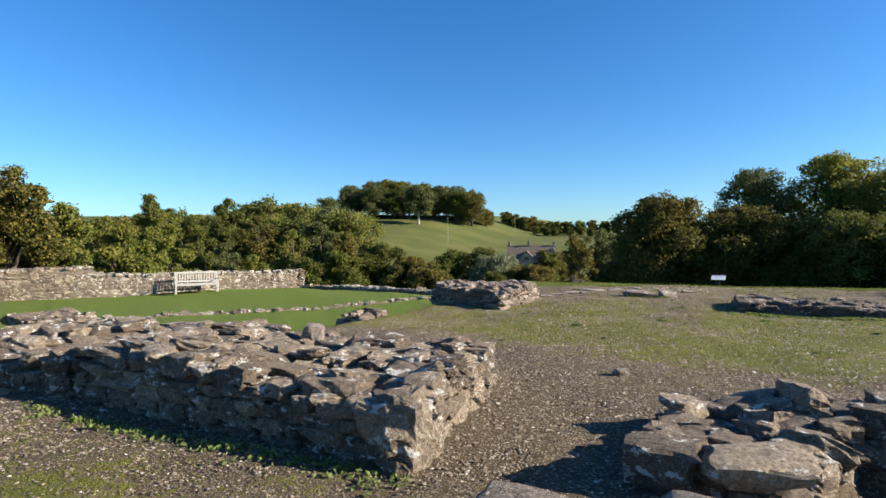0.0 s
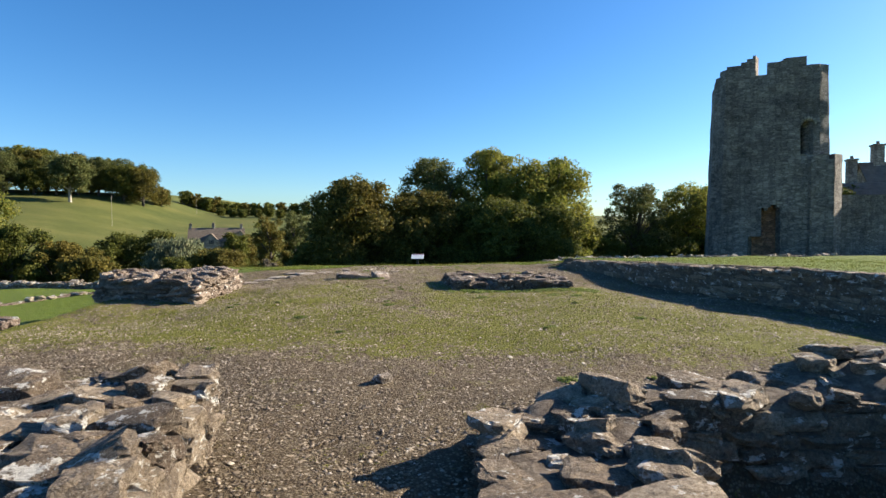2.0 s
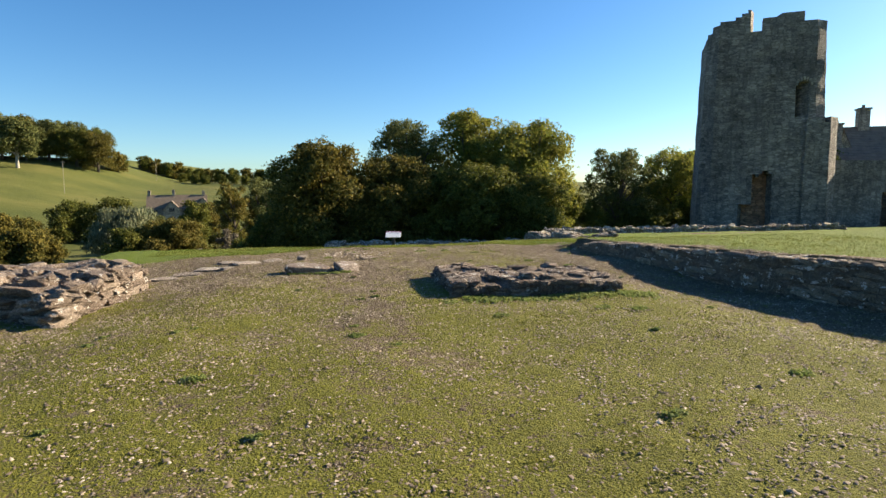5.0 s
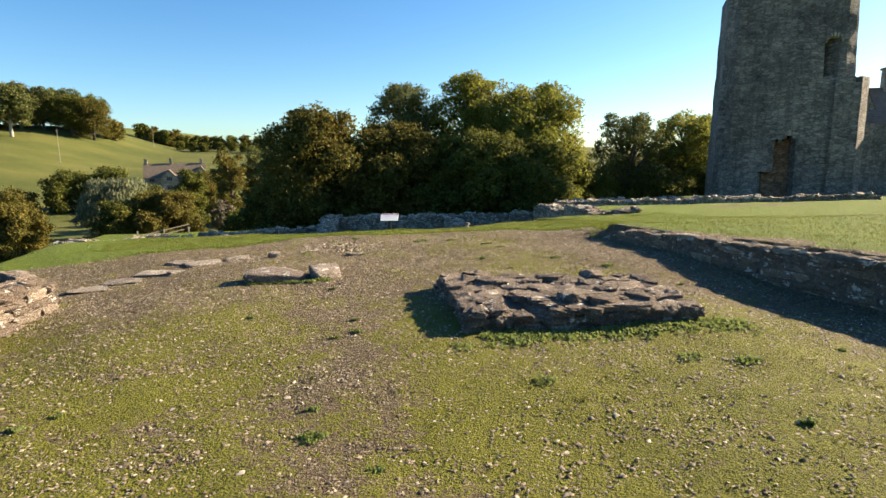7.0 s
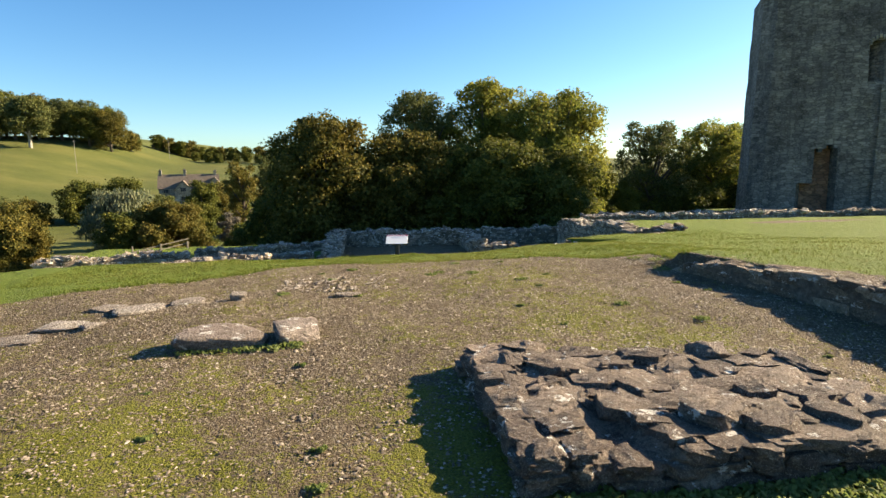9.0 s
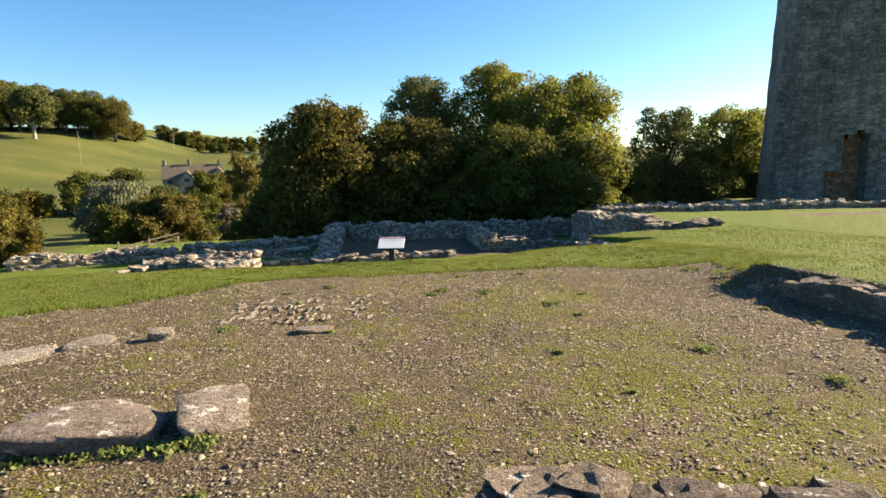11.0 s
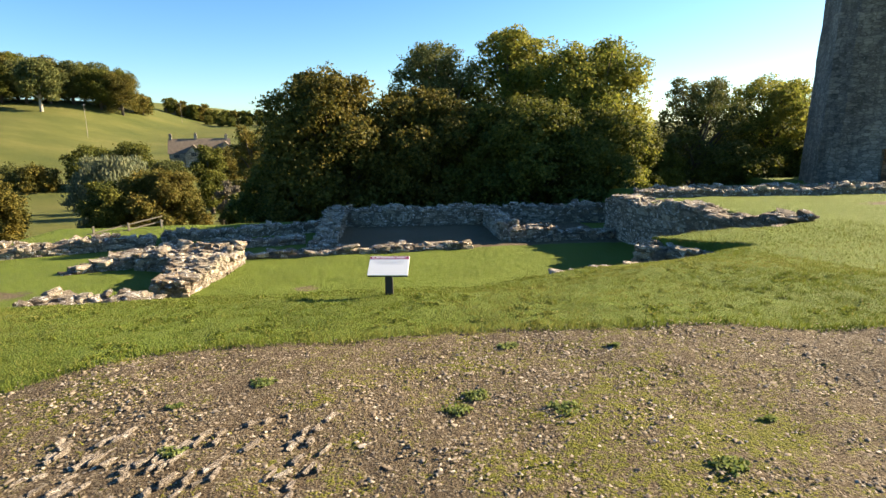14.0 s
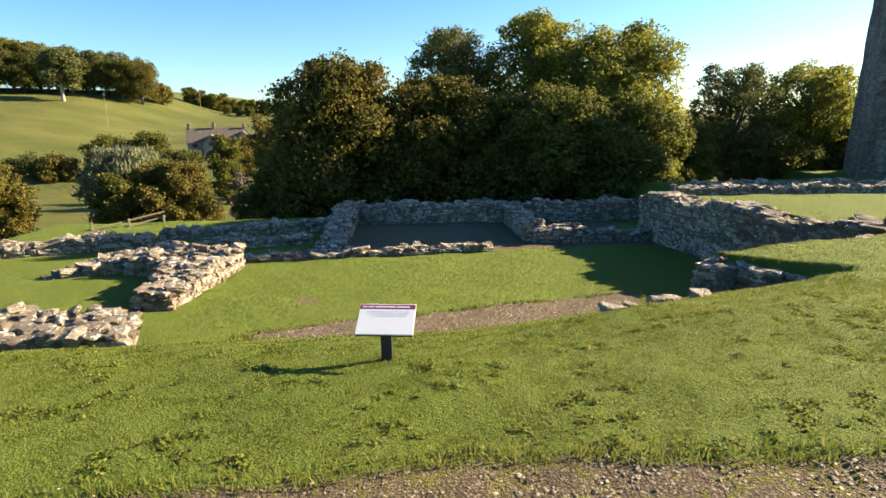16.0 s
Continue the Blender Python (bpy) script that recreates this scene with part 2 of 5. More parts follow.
def height(x, y):
    x, y = np.asarray(x, float), np.asarray(y, float)
    ye = y - 0.3 * np.clip(x - 1, 0, 6) * smooth(22, 25, y) * (1 - smooth(28, 32, y))
    court = np.interp(ye, [22, 23, 24, 25, 26, 30, 34, 40, 47], [0, -0.05, -0.15, -0.36, -0.75, -2.3, -2.6, -2.82, -2.9])
    lawn = -0.66 * smooth(6.6, 7.6, -x - 0.03 * (y - 10)) * (1 - smooth(22, 30, y)) * smooth(4.5, 7, y)
    low = court + lawn - 0.18 * (1 - smooth(0.5, 2.8, np.abs(x - 7.9 + 0.201 * y))) * smooth(7, 9, y) * (1 - smooth(15.5, 19, y)) - 0.15 * smooth(3, 5.2, -x) * smooth(9.5, 13, y) * (1 - smooth(18, 21, y))
    low = low - 0.42 * smooth(0.05, 0.35, x) * (1 - smooth(2.2, 2.6, x)) * smooth(4.3, 4.8, y) * (1 - smooth(6.7, 6.95, y))
    up = up_lawn(x, y)
    side = smooth(0, 0.12, x - lawn_edge(y) - 0.12)
    reach = 1.8 - 1.65 * smooth(22, 26, y)
    t = np.clip((x - lawn_edge(y) + 1.2) / (1.2 + reach), 0, 1)
    blend = t * t * (3 - 2 * t)
    w = np.where((y > 20.9) & (y < 26.6), blend, side)
    z = low * (1 - w) + up * w
    out_left = -0.763 * (x + 26.5) + 0.646 * (y - 15.1)
    edge_y = np.where(x > 31, 62, np.where(x > 11, 52, 47.6))
    d = np.minimum(np.maximum(out_left, y - edge_y), np.maximum(-16 - x, y - edge_y))
    d = np.maximum(d, np.maximum(-60 - y, x - 90))
    drop = np.interp(d, [0.3, 3, 15, 35, 55], [0, 0.8, 5, 9.5, 11])
    base = np.where(d > 0.3, np.interp(d, [0.3, 55], [0, 1]) * (-2 - z) + z, z)
    s = -0.358 * x + 0.934 * y
    rise = np.interp(s, [168, 185, 222, 349, 430, 1500], [0, 0.5, 6, 33, 37, 40]) * (1 - 0.38 * smooth(-145, -85, x))
    far = np.hypot(x, y)
    roll = smooth(60, 160, far) * (1.2 * np.sin(x * 0.021 + 1) * np.cos(y * 0.017))
    bumps = 0.025 * np.sin(x * 1.7 + 0.6 * y) * np.cos(1.3 * y - 0.4 * x) + 0.012 * np.sin(4.1 * x) * np.cos(3.7 * y + x)
    return base - drop + rise + roll + bumps * smooth(0, 3, y + 3)


def axis(knots):
    parts = [np.arange(a, b, s) for a, b, s in knots]
    return np.concatenate(parts + [[knots[-1][1]]])


gx = axis([(-1600, -200, 70), (-200, -60, 7), (-60, -24, 2), (-24, -9, 0.4), (-9, 12, 0.12), (12, 40, 0.7), (40, 200, 8), (200, 1600, 70)])
gy = axis([(-600, -40, 40), (-40, -2, 2), (-2, 34, 0.12), (34, 50, 0.25), (50, 90, 2), (90, 420, 6), (420, 1900, 60)])
GX, GY = np.meshgrid(gx, gy)
GZ = height(GX, GY)
fine = (np.abs(GX - 1) < 11) & (GY > -2) & (GY < 34)
GZ = GZ + np.where(fine, rng.normal(0, 0.007, GX.shape), 0)


def lawn_weight(x, y):
    """1 on mown grass, 0 on gravel."""
    wob = 0.35 * np.sin(x * 0.9 + 1.3) + 0.18 * np.sin(x * 2.7)
    edge = 21.9 + 0.35 * smooth(-6, 0, x) * (1 - smooth(1.5, 5, x)) + 0.3 * wob
    edge = np.where(x < -2, edge - 0.5 * (-2 - x), edge)
    north = smooth(-0.15, 0.25, y - edge)
    west = smooth(6.9, 7.5, -x - 0.03 * (y - 10)) * smooth(5, 7, y)
    east = smooth(0.35, 1.0, x - lawn_edge(y) + 0.25 * np.sin(1.7 * y) + 0.15 * np.sin(4.3 * y)) * (1 - smooth(19.5, 20.6, y)) + smooth(0.05, 0.5, x - lawn_edge(y)) * smooth(19.5, 20.6, y)
    w = np.maximum(np.maximum(north, west), east)
    bare = smooth(0, 0.4, y - (29.3 + 0.14 * x)) * (1 - smooth(-0.2, 0.3, y - (31.3 + 0.24 * x))) * smooth(-3.4, -2.6, x) * (1 - smooth(5.6, 6.2, x))
    rooms = smooth(38.9, 39.3, y) * (1 - smooth(46.5, 47.2, y)) * smooth(-2.6, -2.2, x) * (1 - smooth(9.6, 10, x))
    patch = smooth(0, 1, 1.2 - np.hypot((x + 11) / 2.2, (y - 33.8) / 1.2)) * 0.7
    patch2 = smooth(0, 1, 1.2 - np.hypot((x + 2.2) / 0.7, (y - 33.2) / 0.8)) * 0.6
    path = smooth(0, 1, 1.3 - np.hypot((x - 19) / 4.5, (y - 34.5) / 1.6)) * 0.7
    return w * (1 - np.maximum.reduce([bare, rooms, patch, patch2, path]))


def moss_weight(x, y):
    """How green the terrace's gravel has grown, 0 to 1."""
    m = smooth(8.2, 10.2, y + 0.25 * x) * 1.0
    m = m * (1 - smooth(15.5, 17.5, y) * (0.62 - 0.22 * smooth(0.2, 2.0, x)))
    trail = smooth(0, 1, 1.25 - np.abs(x + 0.9 + 0.03 * (y - 10)) / 0.75) * smooth(9.5, 12.5, y)
    m = m * (1 - 0.5 * trail)
    m = m * (1 - 0.3 * smooth(1.6, 3.6, -x) * smooth(11.5, 13.5, y))
    m = m * (1 - 0.75 * (1 - smooth(0.8, 2.3, wall_right_x(y) - x)))
    near = 0.85 * (1 - smooth(3.6, 5.6, y))
    spots = 0.22 * np.sin(1.9 * x + 2.2 * np.sin(1.1 * y)) * np.cos(1.5 * y + 1.4 * np.sin(0.9 * x))
    return np.clip(np.maximum(m + spots * np.minimum(1, 2 * m), near), 0, 1) * (1 - smooth(24, 27, y))


ground_mesh = bpy.data.meshes.new("ground")
nx, ny = len(gx), len(gy)
idx = np.arange(nx * ny).reshape(ny, nx)
quads = np.stack([idx[:-1, :-1], idx[:-1, 1:], idx[1:, 1:], idx[1:, :-1]], -1).reshape(-1, 4)
ground_mesh.from_pydata(np.stack([GX, GY, GZ], -1).reshape(-1, 3).tolist(), [], quads.tolist())
field = smooth(48, 90, np.hypot(GX, GY - 5))
for key, val in (("lawn", lawn_weight(GX, GY)), ("moss", moss_weight(GX, GY)), ("field", field)):
    at = ground_mesh.attributes.new(key, "FLOAT", "POINT")
    at.data.foreach_set("value", np.ascontiguousarray(val, np.float32).ravel())
ground_mesh.polygons.foreach_set("use_smooth", [True] * len(ground_mesh.polygons))


def ground_material():
    m, nt, b = material("ground_gravel_and_grass")

    def attribute(key):
        a = nt.nodes.new("ShaderNodeAttribute")
        a.attribute_name = key
        return a.outputs["Fac"]
    n_fine, n_mid, n_big = noise_tex(nt, 60, 4, 0.7, "World"), noise_tex(nt, 4.5, 5, 0.65, "World"), noise_tex(nt, 0.5, 4, 0.6, "World")
    vor = node(nt, "TexVoronoi", Scale=52.0)
    geo = nt.nodes.new("ShaderNodeNewGeometry")
    nt.links.new(geo.outputs["Position"], vor.inputs["Vector"])
    sepc = node(nt, "SeparateColor")
    nt.links.new(vor.outputs["Color"], sepc.inputs[0])
    peb = ramp(nt, sepc.outputs[0], (0.0, (0.085, 0.062, 0.038)), (0.5, (0.2, 0.152, 0.097)), (0.85, (0.31, 0.25, 0.17)), (1.0, (0.43, 0.37, 0.28)))
    peb = mix(nt, ramp(nt, vor.outputs["Distance"], (0.3, (0, 0, 0)), (0.7, (1, 1, 1))), peb, (0.1, 0.07, 0.045))
    earth = ramp(nt, n_mid, (0.3, (0.1, 0.072, 0.042)), (0.7, (0.2, 0.15, 0.092)))
    gravel = mix(nt, ramp(nt, n_big, (0.35, (0.15, 0.15, 0.15)), (0.7, (0.5, 0.5, 0.5))), peb, earth)
    moss = ramp(nt, n_fine, (0.3, (0.055, 0.06, 0.009)), (0.52, (0.15, 0.155, 0.016)), (0.75, (0.27, 0.25, 0.036)))
    n_patch, n_spot = noise_tex(nt, 1.6, 5, 0.7, "World"), noise_tex(nt, 15, 4, 0.7, "World")
    cover = math_node(nt, "ADD", math_node(nt, "MULTIPLY", attribute("moss"), 0.3), math_node(nt, "ADD", math_node(nt, "MULTIPLY", n_mid, 0.45), math_node(nt, "MULTIPLY", n_patch, 0.55)))
    cover = math_node(nt, "ADD", cover, math_node(nt, "ADD", math_node(nt, "MULTIPLY", n_fine, 0.4), math_node(nt, "MULTIPLY", n_spot, 0.6)))
    cover = math_node(nt, "MULTIPLY", cover, 0.7)
    c = mix(nt, ramp(nt, cover, (0.79, (0, 0, 0)), (0.862, (0.92, 0.92, 0.92))), gravel, moss)
    grass = ramp(nt, n_fine, (0.28, (0.05, 0.085, 0.009)), (0.5, (0.114, 0.168, 0.02)), (0.78, (0.205, 0.232, 0.046)))
    grass = mix(nt, ramp(nt, n_mid, (0.45, (0, 0, 0)), (0.75, (0.28, 0.28, 0.28))), grass, (0.2, 0.19, 0.06))
    edge = math_node(nt, "ADD", attribute("lawn"), math_node(nt, "MULTIPLY", math_node(nt, "SUBTRACT", n_mid, 0.5), 0.9))
    c = mix(nt, ramp(nt, edge, (0.38, (0, 0, 0)), (0.58, (1, 1, 1))), c, grass)
    far_n = noise_tex(nt, 0.035, 6, 0.65, "World", (1, 2.2, 1))
    pasture = ramp(nt, far_n, (0.3, (0.062, 0.078, 0.018)), (0.5, (0.092, 0.102, 0.025)), (0.72, (0.14, 0.132, 0.04)))
    c = mix(nt, attribute("field"), c, pasture)
    nt.links.new(c, b.inputs["Base Color"])
    b.inputs["Roughness"].default_value = 0.95
    b.inputs["Specular IOR Level"].default_value = 0.2
    h = math_node(nt, "SUBTRACT", math_node(nt, "ADD", math_node(nt, "ADD", n_fine, n_mid), math_node(nt, "MULTIPLY", n_spot, 1.4)), math_node(nt, "MULTIPLY", vor.outputs["Distance"], 0.35))
    bump(nt, b, h, 1.0, 0.045)
    return m


ground_mesh.materials.append(ground_material())
ground = tagged(new("ground", ground_mesh), "gravel terrace, mown lawns and pasture running to the hills", "ground", kind="structure")


def ground_at(x, y):
    return float(height(x, y))


# ---- helpers for things ----
def part(name, bm, mat, parent=None, label="", smooth_faces=False):
    """One bmesh as one mesh object under a thing or a part."""
    me = bpy.data.meshes.new(name)
    bm.to_mesh(me)
    bm.free()
    me.materials.append(mat)
    if smooth_faces:
        me.polygons.foreach_set("use_smooth", [True] * len(me.polygons))
    ob = new(name, me)
    if parent:
        ob.parent = parent
    if label:
        ob["label"] = label
    return ob


def box(bm, cx, cy, cz, sx, sy, sz, m=None, bevel=0.0):
    r = bmesh.ops.create_cube(bm, size=1, matrix=(m or Matrix()) @ Matrix.Translation((cx, cy, cz)) @ Matrix.Diagonal((sx, sy, sz, 1)))
    if bevel:
        edges = list({e for v in r["verts"] for e in v.link_edges})
        bmesh.ops.bevel(bm, geom=edges, offset=bevel, segments=2, affect="EDGES", profile=0.5)


def empty(name, m, **tags):
    ob = new(name)
    ob.matrix_world = m
    ob.empty_display_size = 0.2
    return tagged(ob, **tags)


def stone_arrays(seed, n, rough, rounding=0.3):
    """Vertices and quads of a unit stone: a box of n x n faces a side, rounded, broken and uneven."""
    r = np.random.default_rng(seed)
    bm = bmesh.new()
    bmesh.ops.create_cube(bm, size=1.0)
    bmesh.ops.subdivide_edges(bm, edges=bm.edges[:], cuts=n - 1, use_grid_fill=True)
    off = Vector(r.uniform(-50, 50, 3))
    planes = []
    for _ in range(6):
        v = Vector(r.normal(0, 1, 3)).normalized()
        planes.append((v, r.uniform(0.4, 0.58)))
    for v in bm.verts:
        p = v.co.copy()
        q = p.normalized() * 0.56
        p = p.lerp(q, rounding)
        p += Vector((noise.noise(p * 1.7 + off), noise.noise(p * 1.7 + off + Vector((9, 0, 0))), noise.noise(p * 1.7 + off + Vector((0, 9, 0))))) * rough
        p += p.normalized() * noise.noise(p * 4.5 + off) * rough * 0.8
        for nrm, dist in planes:
            over = p.dot(nrm) - dist
            if over > 0:
                p -= nrm * over * 0.85
        v.co = p + Vector((noise.noise(p * 9 + off), noise.noise(p * 9 - off), noise.noise(p * 10))) * rough * 0.32
    me = bpy.data.meshes.new("stone")
    bm.to_mesh(me)
    bm.free()
    return me


STONES = {}


def stones_of(mat, n, rough=0.17, count=18):
    key = (mat.name, n)
    if key not in STONES:
        made = []
        for i in range(count):
            me = stone_arrays(100 * n + i, n, rough, 0.16)
            me.materials.append(mat)
            made.append(me)
        STONES[key] = made
    return STONES[key]


def joined(name, items, mat, parent, label=""):
    """Many placed stones as one mesh."""
    verts, faces, base = [], [], 0
    cache = {}
    for me, m in items:
        if me.name not in cache:
            co = np.empty(len(me.vertices) * 3)
            me.vertices.foreach_get("co", co)
            cache[me.name] = (co.reshape(-1, 3), [tuple(p.vertices) for p in me.polygons])
        co, fc = cache[me.name]
        a = np.array(m)
        verts.append(co @ a[:3, :3].T + a[:3, 3])
        faces.extend([tuple(i + base for i in f) for f in fc])
        base += len(co)
    me = bpy.data.meshes.new(name)
    me.from_pydata(np.concatenate(verts).tolist(), [], faces)
    me.materials.append(mat)
    ob = new(name, me)
    ob.parent = parent
    return tagged(ob, label, kind="stuff")


LATER = []


def rubble_wall(name, label, quad, bottom, top, mat=RUBBLE, n=2, course=0.11, length=0.28, faces=(0, 1, 2, 3), seed=1, near=(0, 10),
                tops=True, ragged=0.06, tilt=9, top_size=1.0, most=300, stepped=None, category="ruined wall", core_mat=None):
    """A broken wall of rubble on the plan quad (four corners, anticlockwise): an earthy core, courses of stones on its faces and loose ones on top.
    bottom and top are functions of x, y."""
    r = random.Random(seed)
    q = [Vector((*p, 0)) for p in quad]
    mid = sum(q, Vector()) / 4
    thing = tagged(new(name), label, category)
    thing.location = (mid.x, mid.y, bottom(mid.x, mid.y))
    thing.empty_display_size = 0.2
    shift = Matrix.Translation(-thing.location)

    def at(u, v):
        return (q[0].lerp(q[1], u)).lerp(q[3].lerp(q[2], u), v)
    lu = max((q[1] - q[0]).length, (q[2] - q[3]).length)
    lv = max((q[3] - q[0]).length, (q[2] - q[1]).length)
    # core
    bm = bmesh.new()
    ku, kv = max(3, int(lu / 0.16)), max(3, int(lv / 0.16))
    ku, kv = min(ku, 90), min(kv, 90)
    rows = []
    for j in range(kv + 1):
        row = []
        for i in range(ku + 1):
            p = at(0.012 + 0.976 * i / ku, 0.012 + 0.976 * j / kv)
            inner = 0.05 if (i in (0, ku) or j in (0, kv)) else 0
            p = p.lerp(mid, min(0.3, inner / max(0.3, (p - mid).length)))
            z = top(p.x, p.y) - 0.012 + 0.08 * noise.noise(Vector((p.x * 3, p.y * 3, seed))) + 0.04 * noise.noise(Vector((p.x * 9, p.y * 9, seed)))
            if inner:
                z -= 0.05
            row.append(bm.verts.new((p.x, p.y, z)))
        rows.append(row)
    for j in range(kv):
        for i in range(ku):
            bm.faces.new((rows[j][i], rows[j][i + 1], rows[j + 1][i + 1], rows[j + 1][i]))
    rim = rows[0][:] + [row[-1] for row in rows[1:]] + rows[-1][-2::-1] + [row[0] for row in rows[-2:0:-1]]
    low = [bm.verts.new((v.co.x, v.co.y, bottom(v.co.x, v.co.y) - 0.15)) for v in rim]
    for i in range(len(rim)):
        k = (i + 1) % len(rim)
        bm.faces.new((rim[k], rim[i], low[i], low[k]))
    bm.transform(shift)
    part("core", bm, core_mat or MORTAR, thing, smooth_faces=True)
    meshes = stones_of(mat, n)
    items = []
    for f in faces:
        a, b = q[f], q[(f + 1) % 4]
        d = b - a
        ln = d.length
        d.normalize()
        inward = Vector((-d.y, d.x, 0))
        ang = math.atan2(d.y, d.x)
        z = 0.0
        hmax = max(top(*(a.lerp(b, k / 6)).xy) - bottom(*(a.lerp(b, k / 6)).xy) for k in range(7))
        while z < hmax:
            h = course * r.uniform(0.75, 1.35)
            s = r.uniform(-0.6, 0) * length
            while s < ln:
                w = length * r.uniform(0.5, 1.7)
                c = s + w / 2
                s += w
                if c < 0.01 or c > ln - 0.01:
                    continue
                w = min(w, 2 * min(c + 0.04, ln - c + 0.04))
                p = a + d * c
                zz = bottom(p.x, p.y) - 0.04 + z + h / 2
                if zz + 0.2 * h > top(p.x, p.y) + r.uniform(-ragged, ragged * 0.6):
                    continue
                depth = r.uniform(0.16, 0.26)
                p = p + inward * (depth / 2 - r.uniform(-0.004, 0.018))
                m = Matrix.Translation((p.x, p.y, zz)) @ Euler((radians(r.gauss(0, 2.5)), radians(r.gauss(0, 2)), ang + radians(r.gauss(0, 3)))).to_matrix().to_4x4()
                items.append((r.choice(meshes), m @ Matrix.Diagonal((w * 1.03, depth, h * 1.05, 1)) ))
            z += h
    if tops:
        step = 0.22 * top_size
        du, dv = max(1, round(lu / step)), max(1, round(lv / (step * 0.8)))
        turn = math.atan2((q[1] - q[0]).y, (q[1] - q[0]).x)
        for j in range(dv):
            for i in range(du):
                if r.random() < 0.1:
                    continue
                u = (i + 0.5 + r.uniform(-0.36, 0.36)) / du
                v = (j + 0.5 + r.uniform(-0.36, 0.36)) / dv
                p = at(u, v)
                size = top_size * r.uniform(0.6, 1.3)
                w, dep, h = 0.27 * size * r.uniform(0.6, 1.35), 0.2 * size, 0.1 * size * r.uniform(0.7, 1.4)
                edge = min(u * lu, (1 - u) * lu, v * lv, (1 - v) * lv)
                if edge < dep / 2:
                    p = p.lerp(mid, min(0.4, (dep / 2 - edge) / max(0.2, (p - mid).length)))
                z = top(p.x, p.y) - 0.035 + r.uniform(-0.03, ragged * 0.8) * size
                m = Matrix.Translation((p.x, p.y, z)) @ Euler((radians(r.gauss(0, tilt)), radians(r.gauss(0, tilt)), turn + r.choice((0, 0, math.pi / 2)) + radians(r.gauss(0, 22)))).to_matrix().to_4x4()
                items.append((r.choice(meshes), m @ Matrix.Diagonal((w, dep, h, 1))))
    items.sort(key=lambda it: (it[1].translation.x - near[0]) ** 2 + (it[1].translation.y - near[1]) ** 2)
    LATER.append((thing, items[:most], shift))
    if len(items) > most:
        joined("rubble", [(me, shift @ m) for me, m in items[most:]], RUBBLE_JOINED, thing)
    return thing


def place_stones():
    for thing, items, shift in LATER:
        for me, m in items:
            ob = new("stone", me)
            ob.parent = thing
            ob.matrix_basis = shift @ m


# ---- ruined walls of the terrace ----
def flat(z):
    return lambda x, y: z


def gate_top(x, y):
    z = 0.4 + 0.05 * math.sin(2.3 * x + 1.1 * y) - 0.03 * (x + 2.4) * 0.3
    return z - 0.08 * max(0.0, (y - 6.7))


wall_gate_west = rubble_wall("ruined_wall", "thick low ruined wall of brown rubble stone beside the gravel gateway",
                             [(-5.9, 5.55), (-2.32, 5.3), (-2.5, 7.35), (-6.6, 7.5)], ground_at, gate_top, RUBBLE, 5, 0.1, 0.25, seed=3,
                             near=(-2.4, 5.2), ragged=0.09, tilt=7, top_size=1.0, most=420)
# the squared corner block and other large blocks of the gateway
for (x, y, z, sx, sy, sz, turn, k) in [(-2.5, 5.5, 0.2, 0.46, 0.42, 0.42, -4, 2), (-3.05, 5.62, 0.36, 0.5, 0.36, 0.2, 6, 5), (-2.7, 6.1, 0.36, 0.4, 0.5, 0.18, 80, 7), (-2.62, 6.7, 0.3, 0.36, 0.42, 0.22, 85, 9)]:
    LATER[0][1].insert(0, (stones_of(RUBBLE, 5)[k], pose(x, y, z, 2, -2, turn) @ Matrix.Diagonal((sx, sy, sz, 1))))
LATER[0][1].insert(0, (stones_of(PALE_STONE, 5)[4], pose(-4.5, 7.2, 0.42, 8, 5, 20) @ Matrix.Diagonal((0.24, 0.2, 0.24, 1))))
LATER[0][1].insert(0, (stones_of(RUBBLE, 5)[6], pose(-3.6, 7.1, 0.4, 4, 5, 10) @ Matrix.Diagonal((0.55, 0.36, 0.2, 1))))
wall_gate_west_end = rubble_wall("ruined_wall", "broken end of a low rubble wall in sun beside the lawn",
                                 [(-8.6, 5.4), (-5.95, 5.5), (-6.6, 7.4), (-9.0, 7.2)], ground_at,
                                 lambda x, y: 0.36 - 0.05 * (-6 - x) + 0.07 * math.sin(4 * x), RUBBLE, 4, 0.12, 0.34, seed=8, near=(-6, 5.4), ragged=0.08, tilt=8, top_size=1.1, most=160)


def east_top(x, y):
    return 0.17 + 0.04 * math.sin(3.1 * x + 2 * y) + 0.08 * max(0, x)


wall_gate_east = rubble_wall("ruined_wall", "low broken rubble pier with tilted slabs beside the gravel gateway",
                             [(-1.12, 5.75), (-0.2, 5.55), (0.25, 6.85), (-0.92, 6.85)], ground_at, east_top, RUBBLE, 5, 0.1, 0.27, seed=5,
                             near=(-1, 5.8), ragged=0.06, tilt=7, top_size=1.0, most=300)
LATER[-1][1].insert(0, (stones_of(RUBBLE, 5)[3], pose(-0.93, 5.72, 0.2, 2, 3, -8) @ Matrix.Diagonal((0.4, 0.36, 0.2, 1))))
LATER[-1][1].insert(0, (stones_of(RUBBLE, 5)[11], pose(-0.42, 5.66, 0.22, 6, -4, 10) @ Matrix.Diagonal((0.5, 0.32, 0.16, 1))))
wall_gate_east_run = rubble_wall("ruined_wall", "low ruined wall of dark rubble running from the gateway",
                                 [(-0.95, 6.85), (2.0, 6.8), (2.0, 7.55), (-0.6, 7.2)], ground_at, lambda x, y: east_top(x, y) + 0.02, RUBBLE, 5, 0.1, 0.27, seed=6,
                                 near=(0, 6.8), ragged=0.08, tilt=6, top_size=1.0, most=300)
